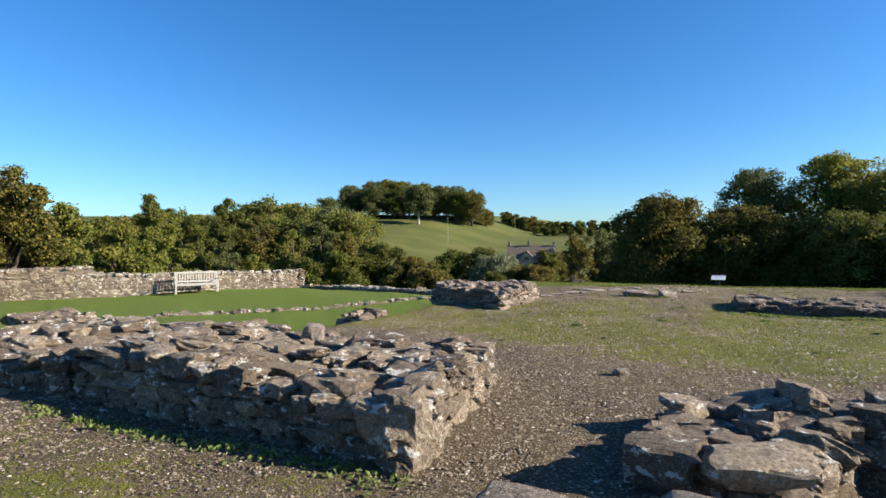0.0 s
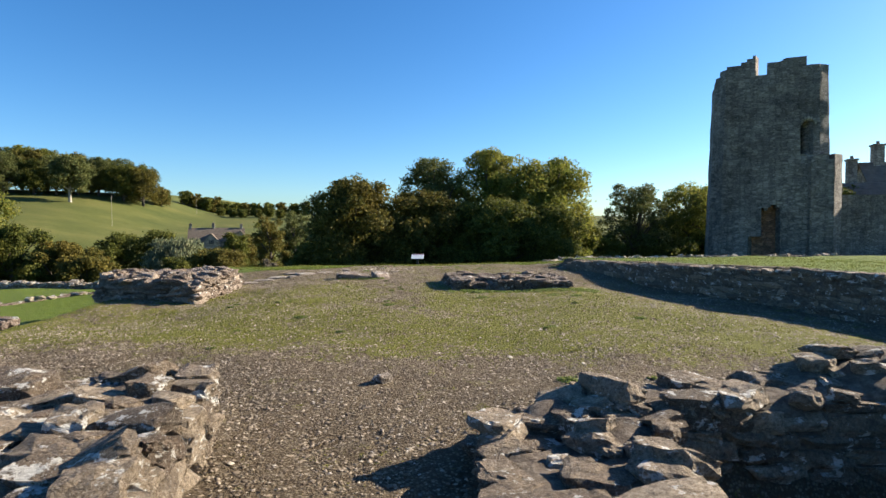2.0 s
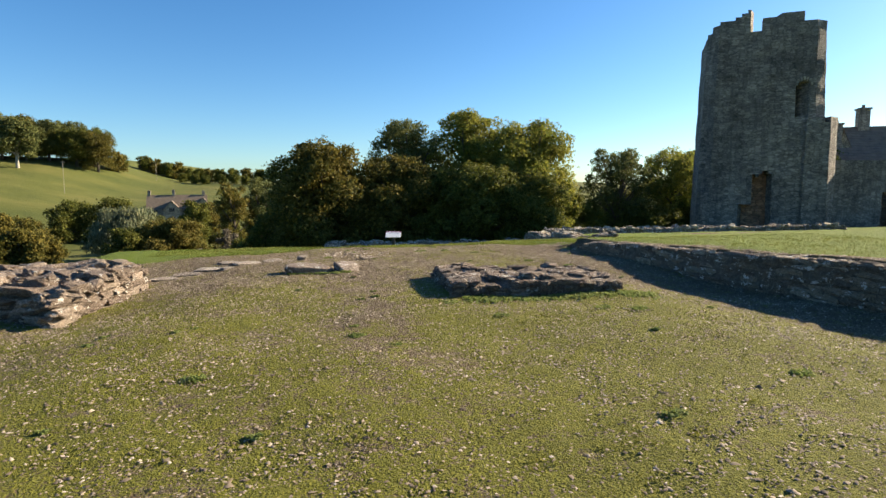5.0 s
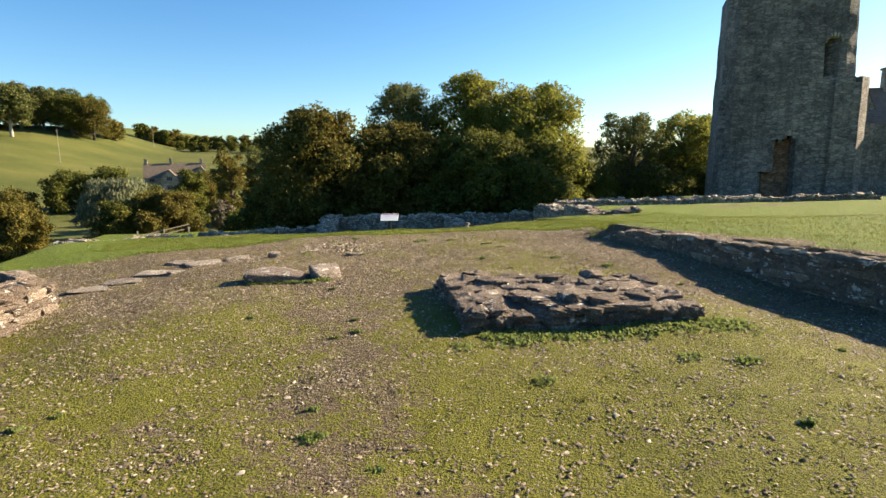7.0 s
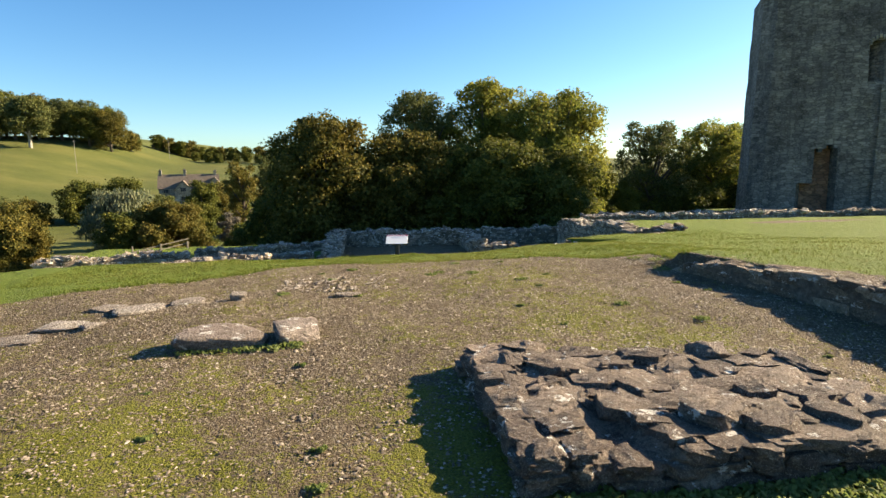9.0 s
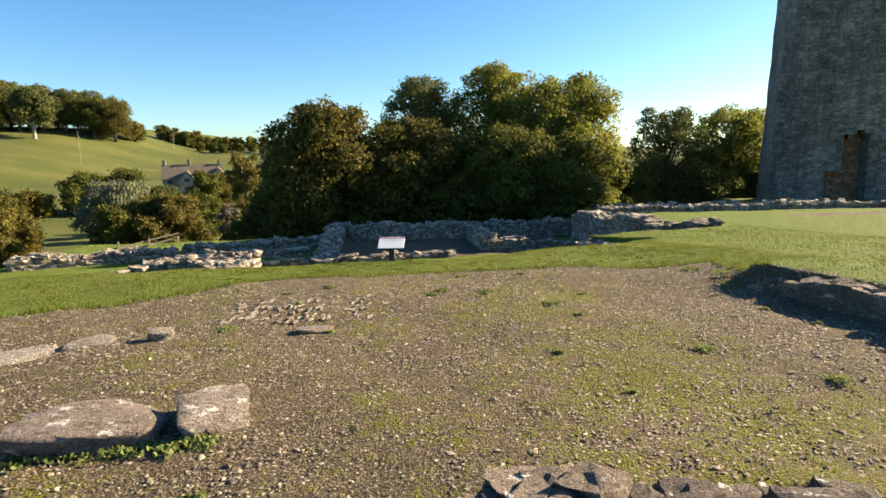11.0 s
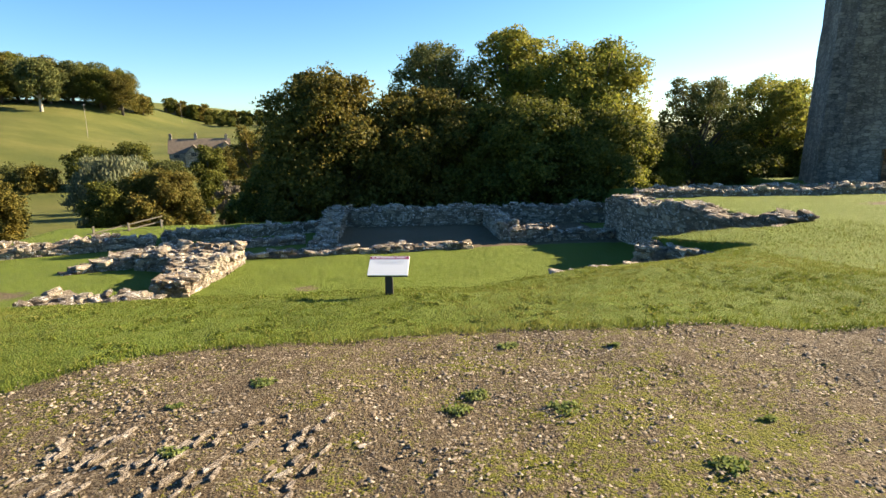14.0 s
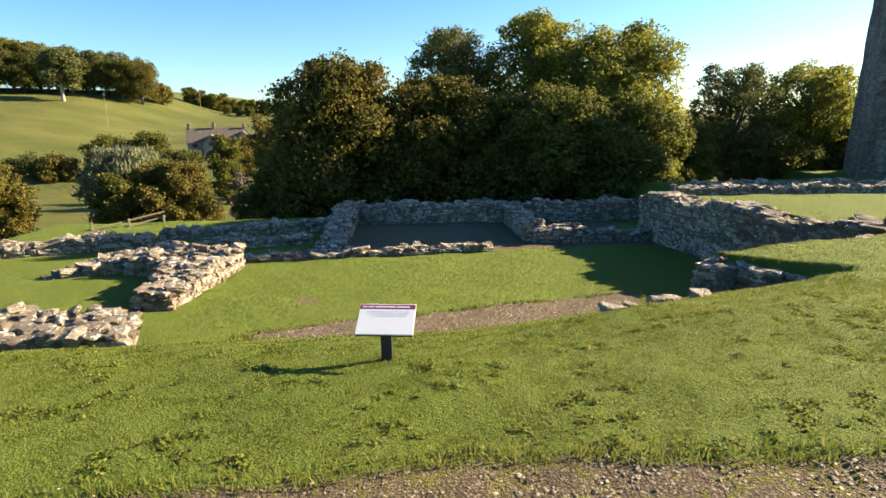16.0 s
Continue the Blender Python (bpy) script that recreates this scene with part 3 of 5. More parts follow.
# only the north end shows; the unseen southern part is added to shade the hollow
wall_gate_east_end_shade = rubble_wall("ruined_wall", "taller ruined stretch of dark rubble wall, mostly unseen, added to cast shade",
                                 [(2.0, 4.4), (3.7, 4.4), (3.7, 7.7), (1.8, 7.6)], ground_at, lambda x, y: 0.34 + 0.05 * math.sin(3 * x + 2 * y), RUBBLE, 4, 0.12, 0.3, seed=7,
                                 near=(2, 6), tilt=11, most=120)
wall_stub_west = rubble_wall("ruined_wall_stub", "small stub of reddish rubble at the terrace edge",
                             [(-5.7, 8.8), (-5.15, 8.75), (-5.2, 9.25), (-5.7, 9.3)], ground_at, lambda x, y: 0.0 + 0.05 * math.sin(3 * x), RUBBLE_PINK, 4, 0.11, 0.3, seed=15,
                             near=(-5, 8), tilt=15, most=60)
wall_stub_far = rubble_wall("ruined_wall_stub", "sunken stub of pinkish rubble at the terrace edge",
                            [(-7.7, 12.2), (-7.0, 12.1), (-7.0, 13.0), (-7.6, 13.1)], ground_at, lambda x, y: -0.1, RUBBLE_PINK, 3, 0.11, 0.3, seed=16,
                            near=(-7, 12), tilt=12, most=60)
wall_lawn_edge = rubble_wall("ruined_wall_stub", "low line of rubble between the lawn and the gate wall",
                             [(-15.5, 9.9), (-11.4, 9.3), (-11.1, 10.6), (-15.2, 11.2)], ground_at, lambda x, y: -0.3 + 0.06 * math.sin(2 * x), RUBBLE_FAR, 3, 0.12, 0.3, seed=17,
                             near=(-10, 9), tilt=12, most=120)
pier_block = rubble_wall("ruined_pier", "low square pier of pinkish coursed stone on the terrace",
                         [(-7.25, 15.9), (-4.85, 14.75), (-4.62, 17.2), (-6.8, 18.1)], lambda x, y: ground_at(x, y) - 0.05, lambda x, y: 0.27 + 0.05 * math.sin(2 * x + y),
                         RUBBLE_PINK, 4, 0.11, 0.34, seed=21, near=(-4.8, 14.7), ragged=0.06, tilt=7, top_size=1.25)


def platform_top(x, y):
    """The worn top of the base: nearly level, with a gap broken out of its front."""
    gap = max(0.0, 1 - abs(x - 0.72 - 0.1 * math.sin(4 * y)) / 0.12) * max(0.0, min(1.0, (15.6 - y) / 0.15))
    return 0.2 + 0.025 * math.sin(3.3 * x + 1.2 * y) * math.cos(2.7 * y) - 0.13 * gap - 0.02 * max(0.0, x - 1.6)


stone_platform = rubble_wall("stone_platform", "weathered brown low stone base rising from the mossy gravel",
                             [(0.06, 14.9), (2.5, 14.8), (2.58, 16.2), (0.08, 16.8)], ground_at, platform_top, RUBBLE_SLAB, 5, 0.08, 0.27, seed=24,
                             near=(0.8, 14.8), ragged=0.02, tilt=2.5, top_size=1.0, most=300, core_mat=RUBBLE_SLAB)


PINK_BLOCK = stone_material("pinkish_block", (0.34, 0.262, 0.215), (0.38, 0.3, 0.25), (0.42, 0.34, 0.29), 0.58)


def loose_stone(x, y, sx, sy, sz, turn, label, seed, mat=PALE_STONE, sink=0.3, tilt=5):
    me = stone_arrays(seed, 6, 0.09, 0.12)
    me.materials.append(mat)
    me.polygons.foreach_set("use_smooth", [True] * len(me.polygons))
    ob = new("loose_stone", me)
    ob.matrix_world = pose(x, y, ground_at(x, y) + sz * (0.5 - sink), tilt, tilt, turn) @ Matrix.Diagonal((sx, sy, sz, 1))
    return tagged(ob, label, "stone", group="loose stones on the terrace")


loose_stone(-2.08, 17.85, 0.76, 0.44, 0.2, 8, "flat pinkish stone block sunk in the gravel", 901, PINK_BLOCK)
loose_stone(-1.4, 17.95, 0.42, 0.44, 0.2, 20, "pale broken stone block sunk in the gravel", 902, PINK_BLOCK, tilt=5)
loose_stone(-0.93, 19.8, 0.34, 0.15, 0.06, 5, "long flat pale stone lying on gravel", 903)
loose_stone(-2.33, 19.76, 0.22, 0.16, 0.11, 15, "pale lump of stone lying on gravel", 904, sink=0.15)
for i, (x, y, sx, sy, turn) in enumerate([(-4.4, 18.65, 0.5, 0.32, 12), (-4.1, 19.05, 0.46, 0.3, -8), (-4.75, 18.3, 0.5, 0.36, 20), (-3.4, 19.5, 0.6, 0.36, 30), (-2.95, 19.75, 0.4, 0.3, 10), (-3.85, 19.6, 0.34, 0.26, -20), (-3.7, 18.9, 0.26, 0.2, 40)]):
    loose_stone(x, y, sx, sy, 0.06, turn, "flat pale stone flush with the gravel", 905 + i * 7, sink=0.36, tilt=1)
loose_stone(-1.45, 8.45, 0.15, 0.12, 0.09, 30, "small pale stone standing out of the gravel", 908, sink=0.2)
loose_stone(-0.65, 5.15, 0.5, 0.34, 0.24, -12, "pale boulder fallen beside the ruined wall", 909)
loose_stone(-1.5, 5.05, 0.55, 0.3, 0.14, 6, "flat threshold stone half sunk in gravel", 910)
for i in range(105):
    loose_stone(rnd.uniform(-1.95, -0.4), rnd.uniform(20.1, 21.0), rnd.uniform(0.05, 0.13), rnd.uniform(0.014, 0.032), rnd.uniform(0.018, 0.034), rnd.gauss(62, 9),
                "thin sliver of pale stone set on edge in gravel", 920 + i, sink=0.3, tilt=3)


# retaining wall below the upper lawn
wall_retain = rubble_wall("retaining_wall", "long low retaining wall of coursed grey stone under the upper lawn",
                          [(wall_right_x(20.5), 20.5), (wall_right_x(7.6), 7.6), (wall_right_x(7.6) + 0.4, 7.6), (wall_right_x(20.5) + 0.45, 20.5)], lambda x, y: -0.3,
                          lambda x, y: float(up_lawn(x, y)) - 0.02 - 0.14 * max(0, y - 19.5), RUBBLE, 2, 0.1, 0.36, faces=(0,), seed=31, near=(5.4, 15), ragged=0.015, tilt=3, top_size=0.75, most=400)

# walls of the lower court
wall_court_east = rubble_wall("court_wall", "tall dry-laid grey stone wall between the sunken court and the lawn",
                              [(9.75, 41.2), (9.6, 29.9), (10.3, 29.9), (11.0, 41.2)], ground_at, lambda x, y: up_lawn(x, y) + 0.02 + 0.1 * math.sin(1.3 * y), RUBBLE_FAR, 2, 0.15, 0.4,
                              faces=(0, 3), seed=41, near=(9.6, 38), most=300, tilt=8, top_size=1.3)
wall_court_south = rubble_wall("court_wall", "grey stone return wall at the head of the sunken court",
                               [(9.6, 29.95), (5.0, 28.4), (5.2, 27.8), (9.8, 29.3)], lambda x, y: -2.4, lambda x, y: -0.62, RUBBLE_FAR, 2, 0.15, 0.4, faces=(0,), seed=42,
                               near=(5, 28.4), most=120, tilt=5)
wall_court_stub = rubble_wall("court_wall", "short grey stone retaining wall below the grass bank",
                              [(4.98, 28.4), (6.15, 26.85), (6.6, 27.1), (5.5, 28.6)], lambda x, y: min(-0.9, ground_at(x - 0.6, y) - 0.1), lambda x, y: -0.66 + 0.05 * (28.4 - y), RUBBLE_FAR, 2, 0.14, 0.34,
                              faces=(0, 3), seed=43, near=(5, 28.4), most=150, tilt=4)


def room_wall(quad, top, seed, label, faces=(0, 1, 3), course=0.14, most=220, name="room_wall"):
    return rubble_wall(name, label, quad, ground_at, top, RUBBLE_FAR, 2, course, 0.36, faces=faces, seed=seed, near=(2, 38), most=most, tilt=9, top_size=1.3, ragged=0.1)


room_wall([(-2.4, 45.6), (11.4, 44.3), (11.5, 45.2), (-2.4, 46.5)], lambda x, y: -2.05 + 0.06 * math.sin(2 * x), 51, "grey rubble back wall of ruined rooms below the trees", faces=(0,), most=300)
room_wall([(-2.9, 39.4), (-1.9, 39.2), (-1.75, 45.6), (-2.7, 45.7)], lambda x, y: -2.75 + 0.12 * (y - 39.2), 52, "stepped pale end wall of a ruined room")
room_wall([(4.9, 40.4), (5.6, 40.2), (5.75, 44.8), (5.0, 44.9)], lambda x, y: -2.15 + 0.05 * math.sin(3 * y), 53, "cross wall between two ruined rooms")
room_wall([(5.2, 39.9), (7.2, 39.8), (7.2, 40.4), (5.2, 40.5)], lambda x, y: -2.28, 54, "low pier of coursed grey stone at a ruined doorway", most=120)
room_wall([(7.2, 40.0), (9.6, 39.9), (9.6, 40.5), (7.2, 40.5)], lambda x, y: -2.5, 55, "low front wall of a ruined room", most=90)
room_wall([(-5.2, 38.2), (3.4, 38.7), (3.4, 39.3), (-5.2, 38.9)], lambda x, y: -2.62 + 0.05 * math.sin(3 * x), 56, "very low front wall of rubble on the court grass", most=160)
room_wall([(-9.4, 42.6), (-2.8, 44.2), (-2.9, 45.0), (-9.5, 43.4)], lambda x, y: -2.5 + 0.05 * math.sin(2 * x), 57, "low pale rubble wall along the court edge", most=160)
room_wall([(-8.6, 40.2), (-3.2, 41.2), (-3.3, 42.0), (-8.7, 41.0)], lambda x, y: -2.6 + 0.05 * math.sin(2 * x + 1), 58, "low grey rubble wall inside the court", most=140)
room_wall([(-15.5, 39.6), (-9.4, 41.6), (-9.6, 42.5), (-15.7, 40.5)], lambda x, y: -2.42 + 0.07 * math.sin(2 * x), 59, "low sunlit rubble wall along the court edge", most=160)
room_wall([(-6.1, 32.75), (-5.2, 32.7), (-4.75, 37.6), (-6.9, 37.9)], lambda x, y: -2.15 + 0.08 * math.sin(2.2 * y), 60, "broken rubble wall with pale slabs on the court grass", faces=(0, 1, 3), most=200)
room_wall([(-8.2, 36.8), (-6.8, 36.4), (-6.8, 37.8), (-8.2, 38.2)], lambda x, y: -2.2, 61, "square rubble stub joined to a court wall", most=60)
room_wall([(-10.4, 36.5), (-8.2, 37.4), (-8.6, 38.7), (-10.0, 38.4)], lambda x, y: -2.66 + 0.16 * (x + 10.4), 62, "sloping heap of rubble on the court grass", most=70)
room_wall([(-7.9, 29.3), (-4.7, 29.4), (-5.0, 30.6), (-7.6, 31.4)], lambda x, y: -1.9 + 0.05 * math.sin(3 * x), 63, "pale low rubble wall end on the grass bank", most=150)
# stones along the foot of the bank
for i in range(7):
    loose_stone(2.7 + 0.27 * i + rnd.uniform(-0.1, 0.1), 26.0 + 0.15 * i, rnd.uniform(0.16, 0.32), rnd.uniform(0.14, 0.22), rnd.uniform(0.09, 0.17), rnd.uniform(0, 90),
                "grey stone edging the grass bank", 950 + i, sink=0.3)
# far low walls on the upper lawn
for k, (x0, y0, x1, y1, z, s) in enumerate([(11.2, 41.2, 30, 37.8, -1.0, 71), (11.6, 44.0, 25.5, 42.6, -0.85, 72)]):
    rubble_wall("ruined_wall", "long low ruined wall of dark rubble at the lawn's far edge", [(x0, y0), (x1, y1), (x1, y1 + 0.7), (x0, y0 + 0.7)], lambda x, y: ground_at(x, y) - 0.1,
                lambda x, y, z=z: ground_at(x, y) + 0.28 + 0.05 * math.sin(2 * x), RUBBLE_FAR, 2, 0.13, 0.4, faces=(0, 3), seed=s, near=(12, 40), most=200, top_size=1.5)
# wall of the western lawn
wall_lawn = rubble_wall("garden_wall", "long sunlit wall of pale rubble behind the lawn bench",
                        [(-35.0, 4.3), (-18.1, 24.2), (-18.7, 24.7), (-35.6, 4.8)], ground_at, lambda x, y: 0.14 + 0.03 * math.sin(2 * x) + (0.3 if x < -24.3 else 0.0), RUBBLE_FAR, 2, 0.13, 0.3,
                        faces=(0, 1), seed=81, near=(-21, 20), most=300, tilt=6)
rubble_wall("ruined_wall", "knee-high line of rubble closing the lawn", [(-18.0, 24.1), (-9.6, 23.0), (-9.6, 23.5), (-18.0, 24.6)], ground_at, lambda x, y: ground_at(x, y) + 0.16, RUBBLE_FAR, 2, 0.1, 0.3,
            faces=(0,), seed=82, near=(-9, 20), most=120)
rubble_wall("stone_edging", "flush line of pale edging stones across the lawn", [(-16.9, 12.7), (-9.6, 21.2), (-9.8, 21.35), (-17.1, 12.85)], ground_at, lambda x, y: ground_at(x, y) + 0.05, RUBBLE_FAR, 2, 0.08, 0.3,
            faces=(), seed=83, near=(-9, 17), most=80)


# ---- tower ----
def shell(name, plan, base, tops, keep, mat, parent, thick=0.9, step=0.45, taper=0.0):
    """A thick wall standing on the plan's edges, built of cells; keep(edge, s, z) says which are solid."""
    bm = bmesh.new()
    c = sum((Vector(p) for p in plan), Vector((0, 0))) / len(plan)
    n = len(plan)
    cols = []
    for e in range(n):
        a, b = Vector(plan[e]), Vector(plan[(e + 1) % n])
        k = max(1, round((b - a).length / step))
        for i in range(k):
            cols.append((e, i / k, (i + 1) / k, a.lerp(b, i / k), a.lerp(b, (i + 1) / k), (b - a).length))
    zmax = max(tops(e, s) for e, s0, s1, *_ in cols for s in (s0, s1))
    rows = int((zmax - base) / step) + 1
    verts = {}

    def vert(ci, k, inner, z=None):
        zz = base + k * step if z is None else z
        key = (ci % len(cols), round(zz, 4), inner)
        if key not in verts:
            p = cols[ci % len(cols)][3]
            p = p + (c - p) * taper * (zz - base)
            if inner:
                p = p + (c - p).normalized() * thick
            j = noise.noise(Vector((p.x * 0.9, p.y * 0.9, zz * 0.9))) * 0.05
            p = p + (p - c).normalized() * j
            verts[key] = bm.verts.new((p.x, p.y, zz))
        return verts[key]
    solid = {}
    for ci, (e, s0, s1, a, b, ln) in enumerate(cols):
        sm = (s0 + s1) / 2
        for k in range(rows):
            z = base + (k + 0.5) * step
            solid[ci, k] = z < tops(e, sm) and keep(e, sm * ln, z)
    for (ci, k), on in solid.items():
        if not on:
            continue
        o = [vert(ci, k, 0), vert(ci + 1, k, 0), vert(ci + 1, k + 1, 0), vert(ci, k + 1, 0)]
        i = [vert(ci, k, 1), vert(ci + 1, k, 1), vert(ci + 1, k + 1, 1), vert(ci, k + 1, 1)]
        bm.faces.new(o)
        bm.faces.new(i[::-1])
        if not solid.get((ci, k + 1)):
            bm.faces.new((o[3], o[2], i[2], i[3]))
        if k > 0 and not solid.get((ci, k - 1)):
            bm.faces.new((o[1], o[0], i[0], i[1]))
        if not solid.get(((ci + 1) % len(cols), k)):
            bm.faces.new((o[2], o[1], i[1], i[2]))
        if not solid.get(((ci - 1) % len(cols), k)):
            bm.faces.new((o[0], o[3], i[3], i[0]))
    bmesh.ops.recalc_face_normals(bm, faces=bm.faces[:])
    return part(name, bm, mat, parent)


TOWER = pose(36.1, 53.5, -2.64, 0, 0, -30) @ Matrix.Scale(1.078, 4)
tower = empty("tower", TOWER, label="tall roofless medieval tower of grey rubble with a broken parapet", category="tower")
tower_plan = [(-4.1, -4.3), (3.3, -4.3), (4.15, -3.5), (4.15, 2.6), (2.2, 4.7), (-2.6, 4.7), (-5.0, 2.0), (-4.95, -3.3)]


def tower_top(e, s):
    if e == 0:
        if s < 0.33:
            return 17.0 + 1.6 * s * s / 0.11 * 0.5
        if s < 0.46:
            return 16.2
        return 17.0 if s < 0.65 else (17.4 if s < 0.865 else 16.5)
    if e == 7:
        return 16.3 if s < 0.5 else 16.9
    return 16.5 if e == 1 else 16.0


def tower_keep(e, s, z):
    if e == 0:
        if 3.0 < s < 4.6 and z < 5.1 + 0.3 * math.sin(5 * s):
            return False
        if 2.2 < s < 3.1 and z < 2.7:
            return False
        if 5.9 < s < 6.85 and 9.3 < z < 11.9:
            return False
    return True


shell("tower_wall", tower_plan, 0.0, tower_top, tower_keep, TOWER_STONE, tower, 1.1, 0.24, 0.006)
bm = bmesh.new()
box(bm, -0.4, 0, 5.9, 7.6, 6.8, 0.5)
part("inner_floor", bm, TOWER_STONE, tower)
bm = bmesh.new()
box(bm, -0.4, -2.75, 2.9, 7.2, 0.5, 5.6)
part("inner_wall", bm, RUST_STONE, tower, "reddish inner wall")
bm = bmesh.new()
box(bm, -0.4, 0.2, 12.6, 7.4, 6.6, 0.4)
part("upper_floor", bm, TOWER_STONE, tower)
# stump of the curtain wall on the tower's flank
stump_plan = [(2.4, -4.6), (4.0, -4.75), (4.75, -3.6), (3.4, -1.9)]
shell("wall_stump", stump_plan, 0.0, lambda e, s: 9.4 if e == 0 and s < 0.7 else (8.9 if e == 0 else 9.2), lambda e, s, z: not (e == 1 and z > 7.5 and s > 1.6), TOWER_STONE, tower, 1.0, 0.42, 0.004)
for k in range(7):
    am = math.pi * (k + 0.5) / 7
    bm = bmesh.new()
    box(bm, 0.5 * math.cos(am), 0, 0.5 * math.sin(am), 0.14, 0.24, 0.28, None, 0.02)
    voussoir = part("arch_stone", bm, HOUSE_STONE, tower)
    voussoir.matrix_basis = pose(2.26, -4.02, 11.75)
curtain = empty("curtain_wall", pose(44.3, 48.4, -2.4, 0, 0, -6) @ Matrix.Scale(1.07, 4), label="grey stone curtain wall with a doorway beside the tower", category="wall")
shell("wall_face", [(-7.2, -0.5), (16, -0.5), (16, 0.5), (-7.2, 0.5)], 0.0, lambda e, s: 5.7, lambda e, s, z: not (((e == 0 and 6.3 < s < 7.6) or (e == 2 and 15.6 < s < 16.9)) and z < 3.4), TOWER_STONE, curtain, 0.4, 0.42)

# manor house behind the curtain wall
manor = empty("manor_house", pose(62.0, 62.0, -0.8, 0, 0, -25), label="stone manor house with steep tiled roofs and two chimneys", category="house")


def gabled(parent, x, y, w, d, eave, ridge, wall_mat=HOUSE_STONE, roof_mat=ROOF_TILE, over=0.35, along="x"):
    """Walls with gables and a tiled roof, the ridge along x or y."""
    t = Matrix.Translation((x, y, 0)) @ (pose(0, 0, 0, 0, 0, 90) if along == "y" else Matrix())
    if along == "y":
        w, d = d, w
    bm = bmesh.new()
    pts = [(-w / 2, -d / 2, -4), (-w / 2, d / 2, -4), (-w / 2, d / 2, eave), (-w / 2, 0, ridge), (-w / 2, -d / 2, eave)]
    a = [bm.verts.new(p) for p in pts]
    b = [bm.verts.new((-p[0], p[1], p[2])) for p in pts]
    bm.faces.new(a[::-1])
    bm.faces.new(b)
    for i in range(5):
        k = (i + 1) % 5
        bm.faces.new((a[i], a[k], b[k], b[i]))
    bmesh.ops.recalc_face_normals(bm, faces=bm.faces[:])
    bm.transform(t)
    part("wall", bm, wall_mat, parent)
    for sgn in (-1, 1):
        bm = bmesh.new()
        slope = math.atan2(ridge - eave, d / 2)
        ln = (d / 2) / math.cos(slope) + over
        rows = max(6, int(ln / 0.3))
        strip = []
        for k in range(rows):
            for s_, lift in ((k * ln / rows, 0.0), ((k + 1) * ln / rows, 0.05)):
                y_, z_ = sgn * math.cos(slope) * s_, ridge + 0.1 - math.sin(slope) * s_ + lift
                strip.append([bm.verts.new((sx * (w / 2 + over), y_, z_)) for sx in (-1, 1)])
        under = [[bm.verts.new((v.co.x, v.co.y, v.co.z - 0.16)) for v in strip[k]] for k in (0, -1)]
        for p0, p1 in zip(strip, strip[1:]):
            bm.faces.new((p0[0], p0[1], p1[1], p1[0]))
        bm.faces.new((under[0][0], under[0][1], under[1][1], under[1][0]))
        bm.faces.new((strip[-1][0], strip[-1][1], under[1][1], under[1][0]))
        for sx in (0, 1):
            bm.faces.new([row[sx] for row in strip] + [under[1][sx], under[0][sx]])
        bmesh.ops.recalc_face_normals(bm, faces=bm.faces[:])
        bm.transform(t)
        part("roof", bm, roof_mat, parent)


def chimney(parent, x, y, z0, z1, w=0.9):
    bm = bmesh.new()
    box(bm, x, y, (z0 + z1) / 2, w, w, z1 - z0, None, 0.03)
    box(bm, x, y, z1 - 0.12, w + 0.24, w + 0.24, 0.22, None, 0.03)
    box(bm, x, y, z0 + 0.2, w + 0.16, w + 0.16, 0.4, None, 0.03)
    c = part("chimney", bm, HOUSE_STONE, parent)
    bm = bmesh.new()
    bmesh.ops.create_cone(bm, segments=14, radius1=0.2, radius2=0.16, depth=0.4, cap_ends=True, matrix=Matrix.Translation((x, y, z1 + 0.18)))
    part("chimney_pot", bm, ROOF_TILE, c)


gabled(manor, 5, 0, 22, 9, 5.2, 9.4)
gabled(manor, -7, -3.2, 7, 7, 4.2, 6.8)
chimney(manor, -4.4, 0, 7.5, 11.6, 1.1)
chimney(manor, -7.2, -0.6, 5.5, 9.9, 0.95)


# ---- farmhouse across the valley ----
def window(parent, m, w, h, lights=2):
    bm = bmesh.new()
    box(bm, 0, 0.05, 0, w + 0.24, 0.2, h + 0.24, m, 0.03)
    fr = part("window", bm, HOUSE_STONE, parent)
    for k in range(lights):
        bm = bmesh.new()
        box(bm, -w / 2 + w * (k + 0.5) / lights, -0.06, 0, w / lights - 0.12, 0.03, h - 0.06, m)
        part("pane", bm, DARK_GLASS, fr)


farm = empty("farmhouse", pose(-60.7, 221.0, ground_at(-60.7, 221.0) - 0.8, 0, 0, 12), label="long stone farmhouse with brown tiled roofs and gables among trees", category="house")
gabled(farm, 0, 0, 19, 8, 5.0, 9.6)
gabled(farm, -1.5, -5.0, 5.5, 6, 4.6, 7.6, along="y")
gabled(farm, 8.5, -4.0, 6.5, 9, 5.0, 8.6, along="y")
chimney(farm, -1.2, 0, 8.6, 11.4, 0.9)
chimney(farm, -9.0, 0, 8.6, 11.2, 0.9)
chimney(farm, 8.6, 0, 8.6, 11.0, 0.9)
for wx, wz in ((-7.2, 1.6), (-7.2, 4.0), (-4.8, 1.6), (3.2, 4.0), (3.2, 1.6)):
    window(farm, pose(wx, -4.08, wz), 1.5, 1.2, 3)
for wx, wz in ((-1.5, 1.6), (-1.5, 4.6)):
    window(farm, pose(wx, -8.08, wz), 1.7, 1.3, 3)
window(farm, pose(8.5, -8.58, 4.6), 1.8, 1.3, 3)
